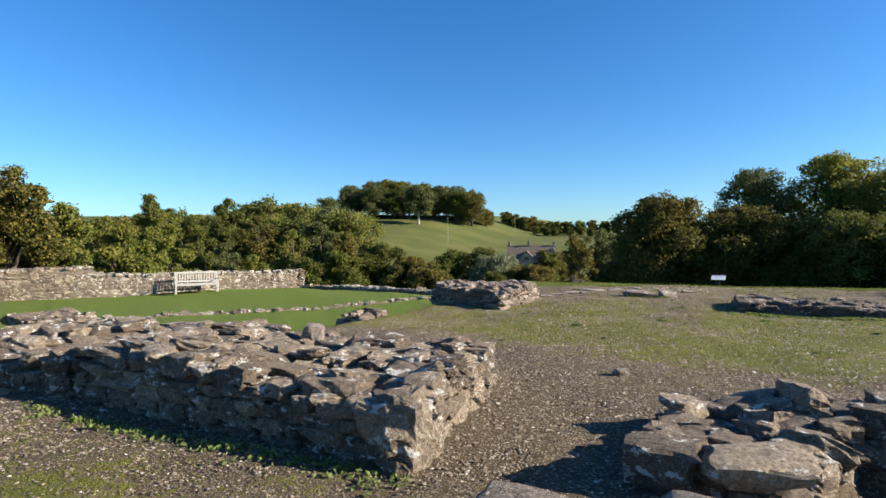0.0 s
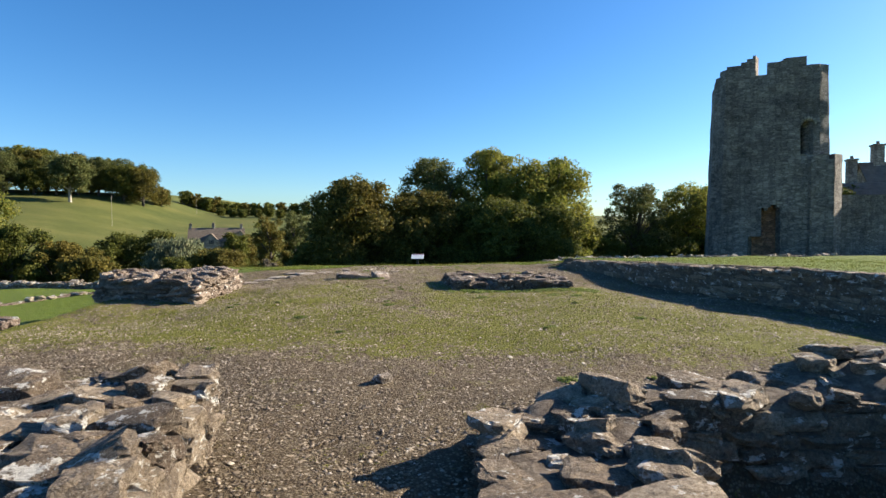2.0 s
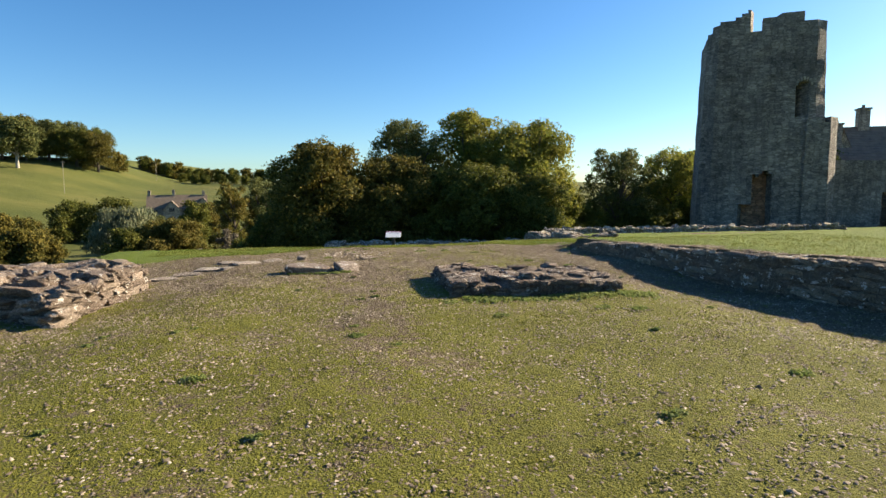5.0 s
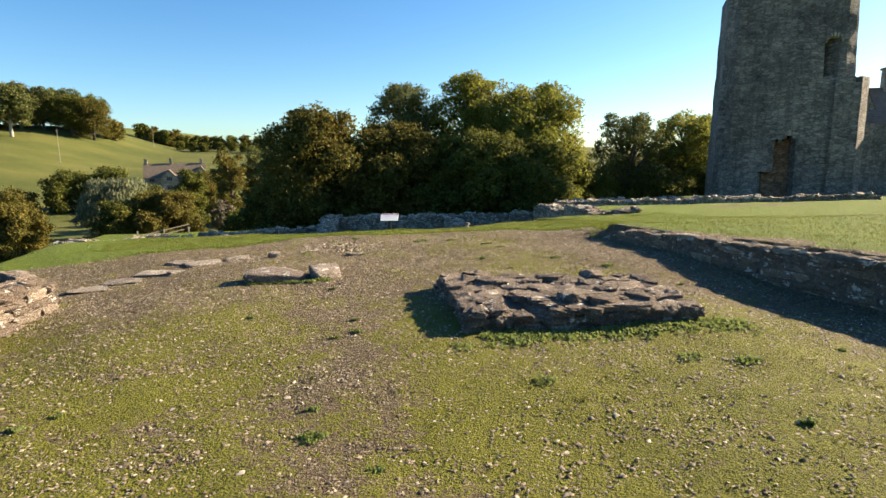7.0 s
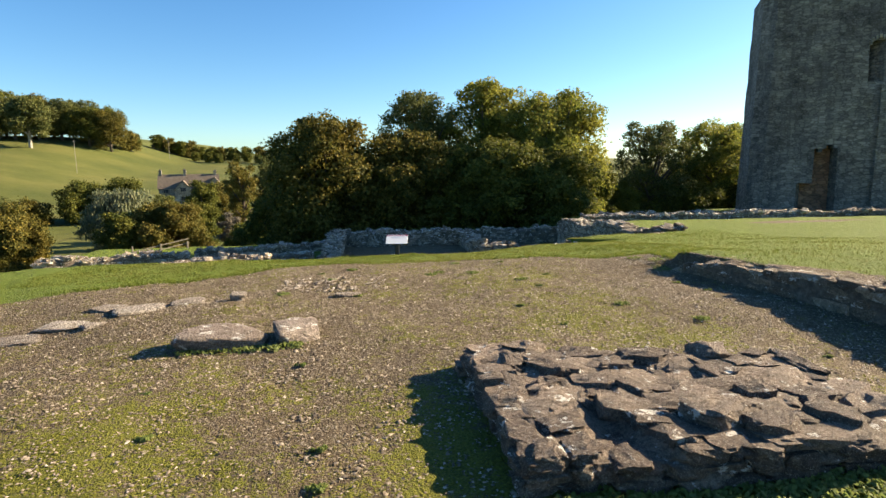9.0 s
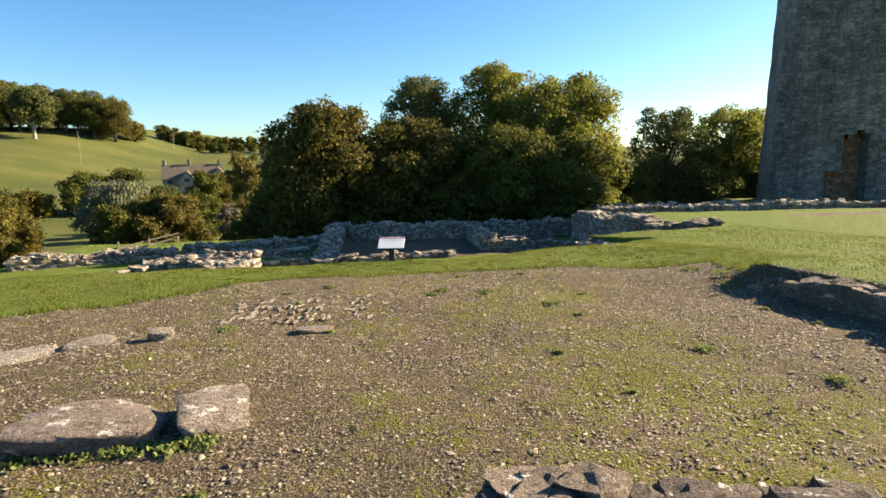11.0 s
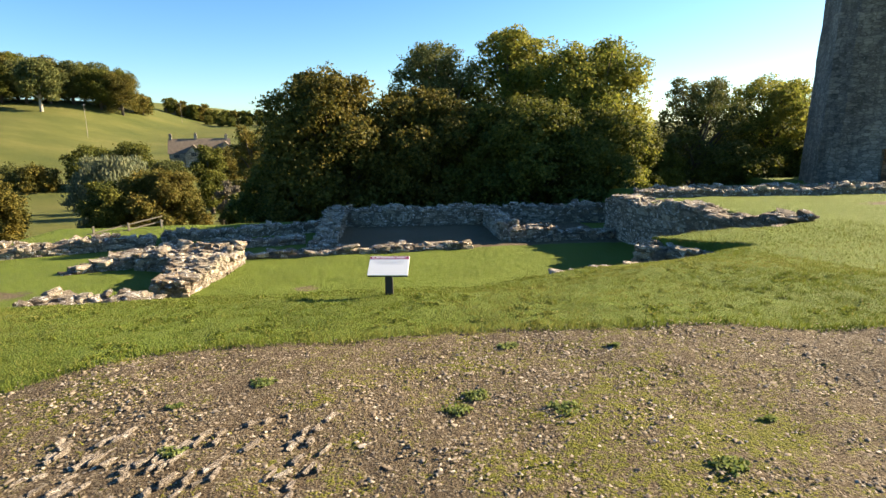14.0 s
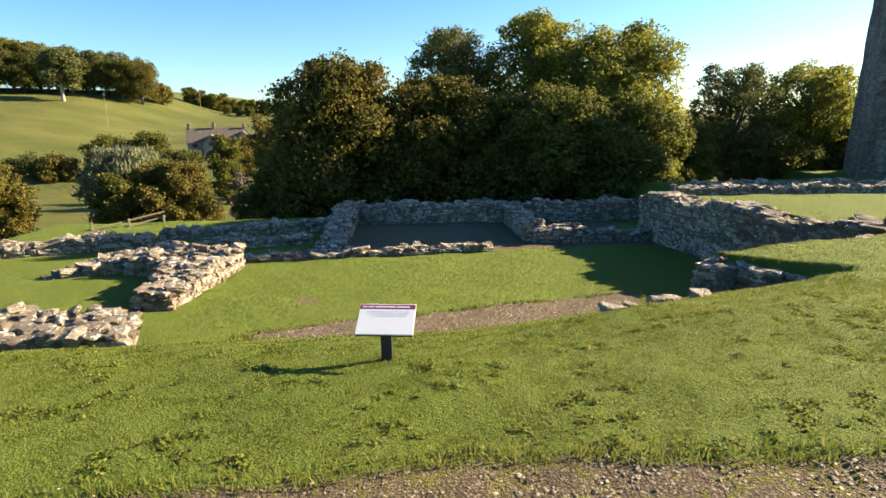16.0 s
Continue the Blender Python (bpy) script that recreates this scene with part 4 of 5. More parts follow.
for i, (x, y, w, lab) in enumerate([(-116.7, 362, 5, "small stone cottage on the ridge"), (-106, 366, 6, "low red-roofed cottage on the ridge"), (-112, 364, 4, "small barn on the ridge")]):
    cot = empty("cottage", pose(x, y, ground_at(x, y), 0, 0, 15 - 9 * i), label=lab, category="house")
    gabled(cot, 0, 0, w, 4, 1.8, 3.6)
    window(cot, pose(-0.8, -2.08, 1.0), 0.9, 0.7, 2)


# ---- sign on the bank ----
def lectern_sign():
    x, y = 0.0, 24.0
    z = ground_at(x, y)
    sign = empty("lectern_sign", pose(x, y, z, 0, 0, -9), label="low white information panel with maroon band on dark post", category="information sign")
    tilt = pose(0, 0.02, 0.318, 31, 0, 0)
    bm = bmesh.new()
    box(bm, 0, 0, 0.09, 0.088, 0.05, 0.36, None, 0.006)
    part("post", bm, DARK_METAL, sign)
    bm = bmesh.new()
    box(bm, 0, 0, -0.012, 0.44, 0.3, 0.016, tilt, 0.003)
    back = part("back_plate", bm, DARK_METAL, sign)
    bm = bmesh.new()
    box(bm, 0, 0, 0.006, 0.45, 0.305, 0.012, tilt, 0.003)
    panel = part("panel", bm, SIGN_WHITE, sign, "white printed panel")
    bm = bmesh.new()
    box(bm, 0, 0.122, 0.0126, 0.446, 0.045, 0.0008, tilt)
    part("title_band", bm, SIGN_BAND, panel, "maroon title band")
    bm = bmesh.new()
    box(bm, -0.185, 0.122, 0.0134, 0.035, 0.014, 0.0005, tilt)
    box(bm, -0.135, 0.122, 0.0134, 0.045, 0.014, 0.0005, tilt)
    box(bm, -0.02, 0.122, 0.0134, 0.165, 0.014, 0.0005, tilt)
    box(bm, 0.125, 0.122, 0.0134, 0.1, 0.014, 0.0005, tilt)
    part("title", bm, SIGN_TITLE, panel)
    for k, (x0, x1) in enumerate([(-0.16, 0.165), (-0.16, 0.172), (-0.13, 0.168), (-0.1, 0.16)]):
        bm = bmesh.new()
        box(bm, (x0 + x1) / 2, 0.075 - 0.016 * k, 0.0126, x1 - x0, 0.006, 0.0008, tilt)
        part("text_line", bm, SIGN_INK, panel, "faint grey line of print")
    return sign


lectern_sign()


# ---- bench ----
def garden_bench():
    x, y = -20.6, 20.0
    b = empty("garden_bench", pose(x, y, ground_at(x, y), 0, 0, 53), label="silvered wooden slatted garden bench on the lawn by the wall", category="bench")
    w = 1.75
    for sx in (-1, 1):
        for yy, h, lean in ((-0.27, 0.62, 0), (0.25, 0.92, 8)):
            bm = bmesh.new()
            box(bm, sx * (w / 2 - 0.04), yy, h / 2, 0.065, 0.065, h, pose(0, 0, 0, -lean * 0.4, 0, 0), 0.008)
            part("leg", bm, BENCH_WOOD, b)
        bm = bmesh.new()
        box(bm, sx * (w / 2 - 0.04), -0.03, 0.63, 0.075, 0.62, 0.035, None, 0.01)
        part("armrest", bm, BENCH_WOOD, b)
        bm = bmesh.new()
        box(bm, sx * (w / 2 - 0.04), 0, 0.2, 0.04, 0.5, 0.05, None, 0.006)
        part("stretcher", bm, BENCH_WOOD, b)
    for k in range(5):
        bm = bmesh.new()
        box(bm, 0, -0.26 + 0.105 * k, 0.43, w, 0.08, 0.025, None, 0.006)
        part("seat_slat", bm, BENCH_WOOD, b)
    for z in (0.52, 0.9):
        bm = bmesh.new()
        box(bm, 0, 0.24 + 0.1 * (z - 0.4), z, w, 0.035, 0.07, None, 0.008)
        part("back_rail", bm, BENCH_WOOD, b)
    for k in range(15):
        bm = bmesh.new()
        box(bm, -w / 2 + 0.11 + k * (w - 0.22) / 14, 0.275, 0.71, 0.045, 0.02, 0.36, None, 0.004)
        part("back_slat", bm, BENCH_WOOD, b)
    bm = bmesh.new()
    box(bm, 0, -0.27, 0.39, w, 0.03, 0.06, None, 0.006)
    part("front_rail", bm, BENCH_WOOD, b)


garden_bench()


# ---- wooden rail by the court edge and pole on the hill ----
def rail_fence():
    x, y = -12.4, 46.6
    f = empty("rail_fence", pose(x, y, ground_at(x, y) - 0.25, 0, 0, 35), label="weathered wooden rail leaning along the court steps", category="fence")
    for k in range(3):
        bm = bmesh.new()
        box(bm, -1.5 + 1.5 * k, 0, 0.15, 0.09, 0.09, 1.0, None, 0.01)
        part("post", bm, RAIL_WOOD, f)
    for z in (0.3, 0.55):
        bm = bmesh.new()
        box(bm, 0, 0.06, z, 3.4, 0.035, 0.06, pose(0, 0, 0, 0, -9, 0), 0.008)
        part("rail", bm, RAIL_WOOD, f)


rail_fence()


def utility_pole(x, y, h):
    p = empty("utility_pole", pose(x, y, ground_at(x, y)), label="thin pale utility pole on the pasture", category="pole")
    bm = bmesh.new()
    bmesh.ops.create_cone(bm, segments=10, radius1=0.09, radius2=0.06, depth=h + 1, cap_ends=True, matrix=Matrix.Translation((0, 0, (h - 1) / 2)))
    part("pole", bm, PALE_BARK, p)
    bm = bmesh.new()
    box(bm, 0, 0, h - 0.6, 1.6, 0.14, 0.14)
    part("crossarm", bm, PALE_BARK, p)


utility_pole(-112.3, 254.3, 13.0)
utility_pole(-101.0, 330.0, 10.0)


# ---- trees ----
def leaf_cloud(centres, radii, count, size, r, droop=0.0, shell_bias=0.55, flat_z=0.85, clump=0, bunches=0):
    """Many small bent leaves near the surfaces of the given balls, in sprays of clump leaves; returns vertices and faces.
    bunches: each ball carries that many smaller balls of leaves on its upper and outer side."""
    centres, radii = np.asarray(centres, float), np.asarray(radii, float)
    if bunches:
        k = len(radii)
        d = r.normal(0, 1, (k * bunches, 3)) + np.array([0, 0, 0.35])
        d /= np.linalg.norm(d, axis=1)[:, None]
        big = np.repeat(radii, bunches)
        centres = np.repeat(centres, bunches, 0) + d * (big * r.uniform(0.55, 0.95, k * bunches))[:, None] * np.array([1, 1, flat_z])
        radii = big * r.uniform(0.24, 0.44, k * bunches)
    n0 = count if not clump else count // clump
    pick = r.choice(len(radii), n0, p=radii ** 2 / (radii ** 2).sum())
    d = r.normal(0, 1, (n0, 3)) + (np.array([0, 0, 0.3]) if bunches else 0)
    d /= np.linalg.norm(d, axis=1)[:, None]
    rad = radii[pick] * (shell_bias + (1.08 - shell_bias) * r.random(n0) ** 0.6)
    rad *= 1 + 0.22 * np.sin(d[:, 0] * 7 + pick) * np.cos(d[:, 2] * 6 + pick * 2)
    p = centres[pick] + d * rad[:, None] * np.array([1, 1, flat_z])
    if clump:
        p, d = np.repeat(p, clump, 0), np.repeat(d, clump, 0)
        spread = np.repeat(r.uniform(0.5, 1.3, n0), clump)[:, None] * size
        p = p + r.normal(0, 1, p.shape) * spread * np.array([1, 1, 0.6])
        count = len(p)
    n = d * 0.8 + r.normal(0, 0.8, (count, 3)) + np.array([0, 0, 0.35])
    n /= np.linalg.norm(n, axis=1)[:, None]
    t = np.cross(n, r.normal(0, 1, (count, 3)))
    t /= np.linalg.norm(t, axis=1)[:, None]
    b = np.cross(n, t)
    if droop:
        b = b * (1 - droop) + np.array([0, 0, -1.0]) * droop
        t = np.cross(b, n)
        t /= np.linalg.norm(t, axis=1)[:, None] + 1e-6
    s = size * r.uniform(0.6, 1.4, count)[:, None]
    wide, long_ = (0.22, 1.5) if droop > 0.5 else (0.5, 1.0)
    fold = n * s * 0.22
    v = np.stack([p - b * s * long_ * 0.5, p + t * s * wide - fold, p + b * s * long_ * 0.55, p - t * s * wide - fold], 1).reshape(-1, 3)
    i = np.arange(count)[:, None] * 4
    f = np.concatenate([i + [0, 1, 2], i + [0, 2, 3]], 1).reshape(-1, 3)
    return v, f


def mesh_from(name, v, f, mat):
    me = bpy.data.meshes.new(name)
    me.vertices.add(len(v))
    me.vertices.foreach_set("co", np.ascontiguousarray(v, np.float32).ravel())
    k = f.shape[1]
    me.loops.add(f.size)
    me.loops.foreach_set("vertex_index", np.ascontiguousarray(f, np.int32).ravel())
    me.polygons.add(len(f))
    me.polygons.foreach_set("loop_start", np.arange(0, f.size, k, dtype=np.int32))
    me.update(calc_edges=True)
    me.validate()
    me.materials.append(mat)
    return me


def limb(bm, a, b, ra, rb, seg=7, bend=0.0, r=None):
    """A tapered, slightly bent limb from a to b."""
    a, b = Vector(a), Vector(b)
    rings = []
    ax = (b - a).normalized()
    u = ax.orthogonal().normalized()
    w = ax.cross(u)
    sway = Vector((r.gauss(0, 1), r.gauss(0, 1), 0)) * bend if r else Vector()
    for k in range(5):
        s = k / 4
        c = a.lerp(b, s) + sway * math.sin(math.pi * s)
        rad = ra + (rb - ra) * s
        rings.append([bm.verts.new(c + (u * math.cos(2 * math.pi * i / seg) + w * math.sin(2 * math.pi * i / seg)) * rad) for i in range(seg)])
    for k in range(4):
        for i in range(seg):
            bm.faces.new((rings[k][i], rings[k][(i + 1) % seg], rings[k + 1][(i + 1) % seg], rings[k + 1][i]))


def tree(x, y, top, radius, leaf, label, leaves=6000, size=0.32, seed=1, lobes=14, low=0.18, bark=BARK, droop=0.0, name="tree", category="tree", gap=0.36, base=None, squash=1.0, dense=1.6):
    """A tapered trunk with limbs that carry lobes of small leaf clumps, from the ground up to height z = top."""
    if math.hypot(x - 5, y - 60) < 40:
        dense = 3.0
    z0 = ground_at(x, y) if base is None else base
    h = max(1.2, top - z0)
    r, rn = random.Random(seed), np.random.default_rng(seed)
    t = tagged(new(name), label, category)
    t.location = (x, y, z0 - 0.05)
    t.empty_display_size = 0.3
    lobes, gap = int(lobes * 1.5), gap * 0.86
    centres, radii = [], []
    for k in range(lobes):
        f = (k + 0.5) / lobes
        zz = h * (low + (0.97 - low) * f)
        prof = math.sqrt(max(0.12, 1 - ((f - 0.42) / 0.66) ** 2)) * squash
        rr = radius * gap * r.uniform(0.75, 1.25) * (1.0 if f < 0.8 else 0.75)
        reach = max(0.0, radius * prof - rr * 0.8)
        ang = k * 2.399963 + r.uniform(-0.5, 0.5)
        centres.append((reach * math.cos(ang) * r.uniform(0.75, 1.1), reach * math.sin(ang) * r.uniform(0.75, 1.1), min(zz, h - rr * 1.2)))
        radii.append(rr)
    for k in range(max(3, lobes // 3)):
        rr = radius * gap * 1.1
        centres.append((r.gauss(0, 0.15) * radius, r.gauss(0, 0.15) * radius, h * (low + 0.1 + (0.8 - low) * (k + 0.5) / max(3, lobes // 3))))
        radii.append(rr)
    bm = bmesh.new()
    tr = max(0.08, 0.028 * h)
    limb(bm, (0, 0, -0.4), (r.gauss(0, 0.1), r.gauss(0, 0.1), h * 0.45), tr * 1.25, tr * 0.7, 9, 0.06, r)
    limb(bm, (0, 0, h * 0.4), (r.gauss(0, 0.3), r.gauss(0, 0.3), h * 0.86), tr * 0.72, tr * 0.15, 7, 0.15, r)
    for c, rr in zip(centres[:lobes], radii):
        zs = max(h * 0.14, min(h * 0.7, c[2] * 0.62))
        limb(bm, (0, 0, zs), (c[0], c[1], c[2]), tr * 0.42, tr * 0.08, 5, 0.12 * radius * 0.2, r)
    part("trunk", bm, bark, t, smooth_faces=True)
    sz = size * (0.5 if dense > 2 else 0.66)
    v, f = leaf_cloud(centres, radii, int(leaves * dense), sz, rn, droop, clump=5, bunches=0 if droop else 13)
    if not droop:
        v2, f2 = leaf_cloud(centres, np.array(radii) * 0.98, int(leaves * dense * 0.75), sz, rn, 0, 0.45, clump=5)
        v, f = np.concatenate([v, v2]), np.concatenate([f, f2 + len(v)])
    v = v[:]
    v[:, 2] = np.maximum(v[:, 2], 0.03)
    me = mesh_from("crown", v, f, leaf)
    crown = new("crown", me)
    crown.parent = t
    return t


# great trees behind the ruined rooms
tree(-3.6, 57.7, 6.0, 5.0, LEAF_MAPLE, "broad dark maple with yellowing leaves behind the court", 18000, 0.34, 1, 26, 0.02, gap=0.42)
tree(5.2, 65.6, 9.2, 5.3, LEAF_GREY, "tall grey-green ash with an airy crown", 16000, 0.3, 2, 26, 0.15, gap=0.37)
tree(3.2, 58.6, 5.0, 4.9, LEAF_MAPLE, "rounded dark maple in front of the ash trees", 14000, 0.33, 3, 22, 0.04)
tree(11.2, 63.6, 9.9, 4.4, LEAF_ASH, "tall bright green ash with an uneven top", 15000, 0.3, 4, 26, 0.15, gap=0.38)
tree(16.6, 61.0, 8.7, 5.0, LEAF_ASH, "sunlit yellow-green ash with an uneven top", 16000, 0.3, 5, 26, 0.1, gap=0.38)
tree(10.6, 55.6, 4.0, 4.8, LEAF_DARK, "dense dark green maple leaning over the ruins", 14000, 0.32, 6, 24, 0.02)
tree(14.8, 56.0, 3.2, 3.9, LEAF_DARK, "dense leafy young maple over the ruins", 10000, 0.3, 7, 18, 0.02)
tree(7.0, 57.5, 3.4, 3.6, LEAF_DARK, "shaded dark maple between taller trees", 9000, 0.33, 8, 16, 0.02)
tree(20.3, 61.1, 2.7, 2.4, LEAF_DARK, "small dark tree beside the great ash", 6000, 0.3, 9, 12, 0.05)
tree(0.0, 64.0, 2.5, 4.5, LEAF_DARK, "dark shaded tree deep in the copse", 8000, 0.36, 10, 14, 0.04)
tree(-8.0, 60.5, -0.2, 2.8, LEAF_DARK, "low dark shrubby tree at the copse edge", 6000, 0.3, 11, 12, 0.02)
tree(29.6, 67.7, 6.6, 4.8, LEAF_GREY, "airy sunlit ash seen against the bright sky", 6500, 0.3, 12, 18, 0.25, gap=0.3)
tree(37.5, 68.5, 6.6, 5.0, LEAF_ASH, "leafy ash beside the tower", 9000, 0.32, 13, 18, 0.15)
tree(24.5, 66.0, 0.6, 3.2, LEAF_LIME, "low yellow-green hedge tree", 6000, 0.3, 14, 12, 0.03)
tree(32.0, 66.0, 0.2, 4.2, LEAF_DARK, "dark hedge tree under the ash trees", 7000, 0.32, 15, 12, 0.03)
tree(40.0, 66.0, 1.0, 4.2, LEAF_DARK, "dark hedge tree near the tower", 7000, 0.32, 16, 12, 0.03)
tree(52.0, 62.0, 6.2, 2.6, LEAF_DARK, "dark tree between tower and manor house", 4000, 0.3, 17, 10, 0.2)
# valley trees
tree(-26.5, 76.8, 0.1, 3.9, LEAF_WILLOW, "pale weeping willow with hanging fronds in the valley", 9000, 0.55, 21, 16, 0.15, droop=0.75, category="willow")
tree(-19.7, 70.6, -1.0, 3.9, LEAF_AUTUMN, "round bush turning gold and orange", 14000, 0.3, 22, 16, 0.02, name="bush", category="bush")
tree(-23.2, 69.4, -1.9, 3.3, LEAF_DARK, "dark round bush beside the willow", 6000, 0.3, 23, 12, 0.02, name="bush", category="bush")
tree(-28.4, 61.6, -1.6, 2.3, LEAF_MAPLE, "grey-green bushy tree below the court", 7000, 0.3, 24, 14, 0.02)
tree(-32.0, 66.0, -0.6, 3.2, LEAF_MAPLE, "brownish tree turning autumn colours", 6000, 0.3, 26, 14, 0.03)
tree(-15.0, 75.8, -2.6, 1.6, TWIG, "grey half-bare thorn bush", 4000, 0.24, 27, 10, 0.02, name="bush", category="bush")
tree(-12.2, 70.0, -3.4, 2.6, LEAF_DARK, "dark shrub in the shade of the copse", 5000, 0.3, 28, 12, 0.02, name="bush", category="bush")
tree(-75, 174.7, -0.4, 7.2, LEAF_DARK, "dark hedge tree across the meadow", 4500, 0.6, 29, 12, 0.02)
tree(-65.4, 177.8, 0.6, 6.2, LEAF_DARK, "rounded hedge tree across the meadow", 4500, 0.55, 30, 12, 0.02)
tree(-32.4, 130.2, 0.2, 3.6, LEAF_DARK, "round dark tree in front of the farmhouse", 5000, 0.45, 31, 12, 0.02)
tree(-33.0, 165.8, 2.8, 5.0, LEAF_LIME, "yellow-green tree beside the farmhouse", 4000, 0.5, 32, 12, 0.05)
tree(-85.8, 169.0, -5, 6.0, LEAF_MAPLE, "brown-green hedge across the meadow", 4000, 0.5, 33, 10, 0.02, name="hedge", category="hedge")
tree(-22.0, 150.0, 1.0, 5.0, LEAF_DARK, "dark tree beyond the willow", 4000, 0.6, 34, 12, 0.02)
tree(-96, 176.0, -5.5, 7.0, LEAF_GREY, "grey-green hedge bush across the meadow", 4000, 0.5, 35, 10, 0.02, name="hedge", category="hedge")
tree(-56, 176.0, -4.5, 5.5, LEAF_GREY, "low grey-green hedge by the meadow", 3500, 0.5, 36, 10, 0.02, name="hedge", category="hedge")
tree(-26.5, 140.0, 4.0, 4.4, LEAF_AUTUMN, "brown-leaved tree beside the farmhouse", 5000, 0.45, 37, 12, 0.02)
tree(-21.5, 146.0, 5.2, 4.4, LEAF_GREY, "grey-green tree on the valley side", 5000, 0.45, 38, 12, 0.02)
tree(-36.0, 152.0, -0.5, 4.6, LEAF_MAPLE, "low brown-green tree below the farmhouse", 5000, 0.45, 39, 12, 0.02)
# trees beyond the western lawn
for i, (x, y, top, rad, leaf, lab) in enumerate([
        (-43.3, 24.6, 6.9, 3.6, LEAF_MAPLE, "tall brownish-green tree beyond the lawn wall"), (-42.4, 20.6, 5.6, 3.2, LEAF_MAPLE, "brownish-green tree beyond the lawn wall"),
        (-45.1, 29.2, 4.9, 2.9, LEAF_LIME, "yellow-green tree beyond the lawn wall"), (-42.0, 27.6, 2.0, 2.3, LEAF_LIME, "low yellow-green bushy tree behind the lawn wall"),
        (-41.2, 31.6, 3.2, 2.8, LEAF_ASH, "rounded bright green tree behind the lawn wall"), (-42.2, 36.2, 2.4, 2.5, LEAF_ASH, "rounded green bush behind the lawn wall"),
        (-83.3, 67.2, 10.4, 4.3, LEAF_DARK, "tall domed dark tree in the valley wood"), (-80.6, 66.0, 7.4, 4.0, LEAF_ASH, "olive-green rounded tree in the valley wood"),
        (-99.7, 70.3, 7.2, 5.6, LEAF_LIME, "pale yellow-green tree on the far slope"), (-93.5, 84.0, 7.6, 5.0, LEAF_DARK, "dark tree in the valley wood"),
        (-81.1, 80.3, 10.4, 4.7, LEAF_DARK, "dark rounded tree in the valley wood"), (-73.5, 68.0, 4.4, 3.6, LEAF_DARK, "shaded dark tree in the valley wood"),
        (-67.4, 74.1, 6.6, 4.6, LEAF_MAPLE, "broad dark brown-green tree at the edge of the wood"), (-58.0, 58.2, 1.9, 2.1, LEAF_GREY, "small pale green tree standing in the meadow"),
        (-54.0, 59.0, 0.2, 2.6, LEAF_ASH, "rounded bright green bush in the meadow"), (-61.1, 75.7, 4.0, 3.4, LEAF_LIME, "yellow-green tree at the edge of the wood"),
        (-60.2, 81.9, 5.6, 4.4, LEAF_GREY, "grey-green tree at the edge of the wood"), (-53.8, 80.7, 3.6, 3.8, LEAF_AUTUMN, "tree with turning golden leaves at the wood's foot"),
        (-36.3, 53.1, 0.9, 3.5, LEAF_DARK, "dark dense bushy tree below the lawn"), (-34.4, 58.5, 1.9, 3.8, LEAF_DARK, "dark dense rounded tree below the lawn"),
        (-30.6, 58.6, 0.2, 2.6, LEAF_MAPLE, "brownish-green bushy tree below the lawn"), (-38.4, 50.4, 0.1, 2.5, LEAF_DARK, "low dark bushy tree below the lawn"),
        (-27.6, 57.6, -1.2, 2.1, LEAF_MAPLE, "low brown-green bush below the lawn")]):
    tree(x, y, top, rad, leaf, lab, 13000, 0.16 + 0.0018 * math.hypot(x, y), 60 + i, 13, 0.03, dense=1.9)

# woods on the hill: three kinds, repeated
kinds = []
for i, (leaf, rad) in enumerate([(LEAF_DARK, 8.5), (LEAF_GREY, 8.0), (LEAF_MAPLE, 8.5), (LEAF_LIME, 7.6), (LEAF_ASH, 7.8)]):
    k = tree(-130 - 12 * i, 308, ground_at(-130 - 12 * i, 308) + 19 + i, rad * 1.1, leaf, "tall rounded tree in the wood on the hill", 7500, 0.6, 90 + i, 16, 0.16)
    tagged(k, group="wood on the hill")
    kinds.append(k)
big = tree(-143.3, 283.4, 35.0, 8.5, LEAF_GREY, "old pale-trunked tree at the edge of the hill wood", 5000, 1.0, 95, 16, 0.3, bark=PALE_BARK)
n_copy = 0
for x, y in [(-166, 296), (-158, 300), (-150, 304), (-143, 310), (-136, 318), (-121, 309), (-126, 318), (-176, 290), (-172, 304), (-184, 296), (-192, 288), (-160, 312), (-150, 318), (-200, 300), (-188, 308)]:
    src = kinds[n_copy % 3]
    copy_thing(src, pose(x, y, ground_at(x, y) - 0.1, 0, 0, 47 * n_copy) @ Matrix.Scale(rnd.uniform(0.85, 1.05), 4))
    n_copy += 1
small = []
for i, leaf in enumerate((LEAF_DARK, LEAF_AUTUMN, LEAF_LIME)):
    k = tree(-116.5 + 6 * i, 360.5 + i, ground_at(-116.5 + 6 * i, 360.5 + i) + 9, 4.2, leaf, "small rounded tree on the far ridge", 1500, 0.8, 97 + i, 10, 0.05)
    tagged(k, group="trees on the ridge")
    small.append(k)
ridge = [(-99.9, 365), (-95, 366), (-88.7, 369), (-83.5, 370), (-77, 371), (-70, 372), (-62, 374), (-54, 372), (-46, 370), (-116.7, 322), (-122, 345), (-38, 372), (-28, 370), (-92, 345), (-84, 340), (-78, 338), (-70, 342), (-64, 345), (-57, 340), (-50, 335)]
for i, (x, y) in enumerate(ridge):
    low_one = y < 350 and i > 9
    copy_thing(small[(i * 2 + 1) % 3 if not low_one else 0], pose(x, y, ground_at(x, y) - 0.1, 0, 0, 63 * i) @ Matrix.Scale((rnd.uniform(0.85, 1.2) if not low_one else 0.6), 4))
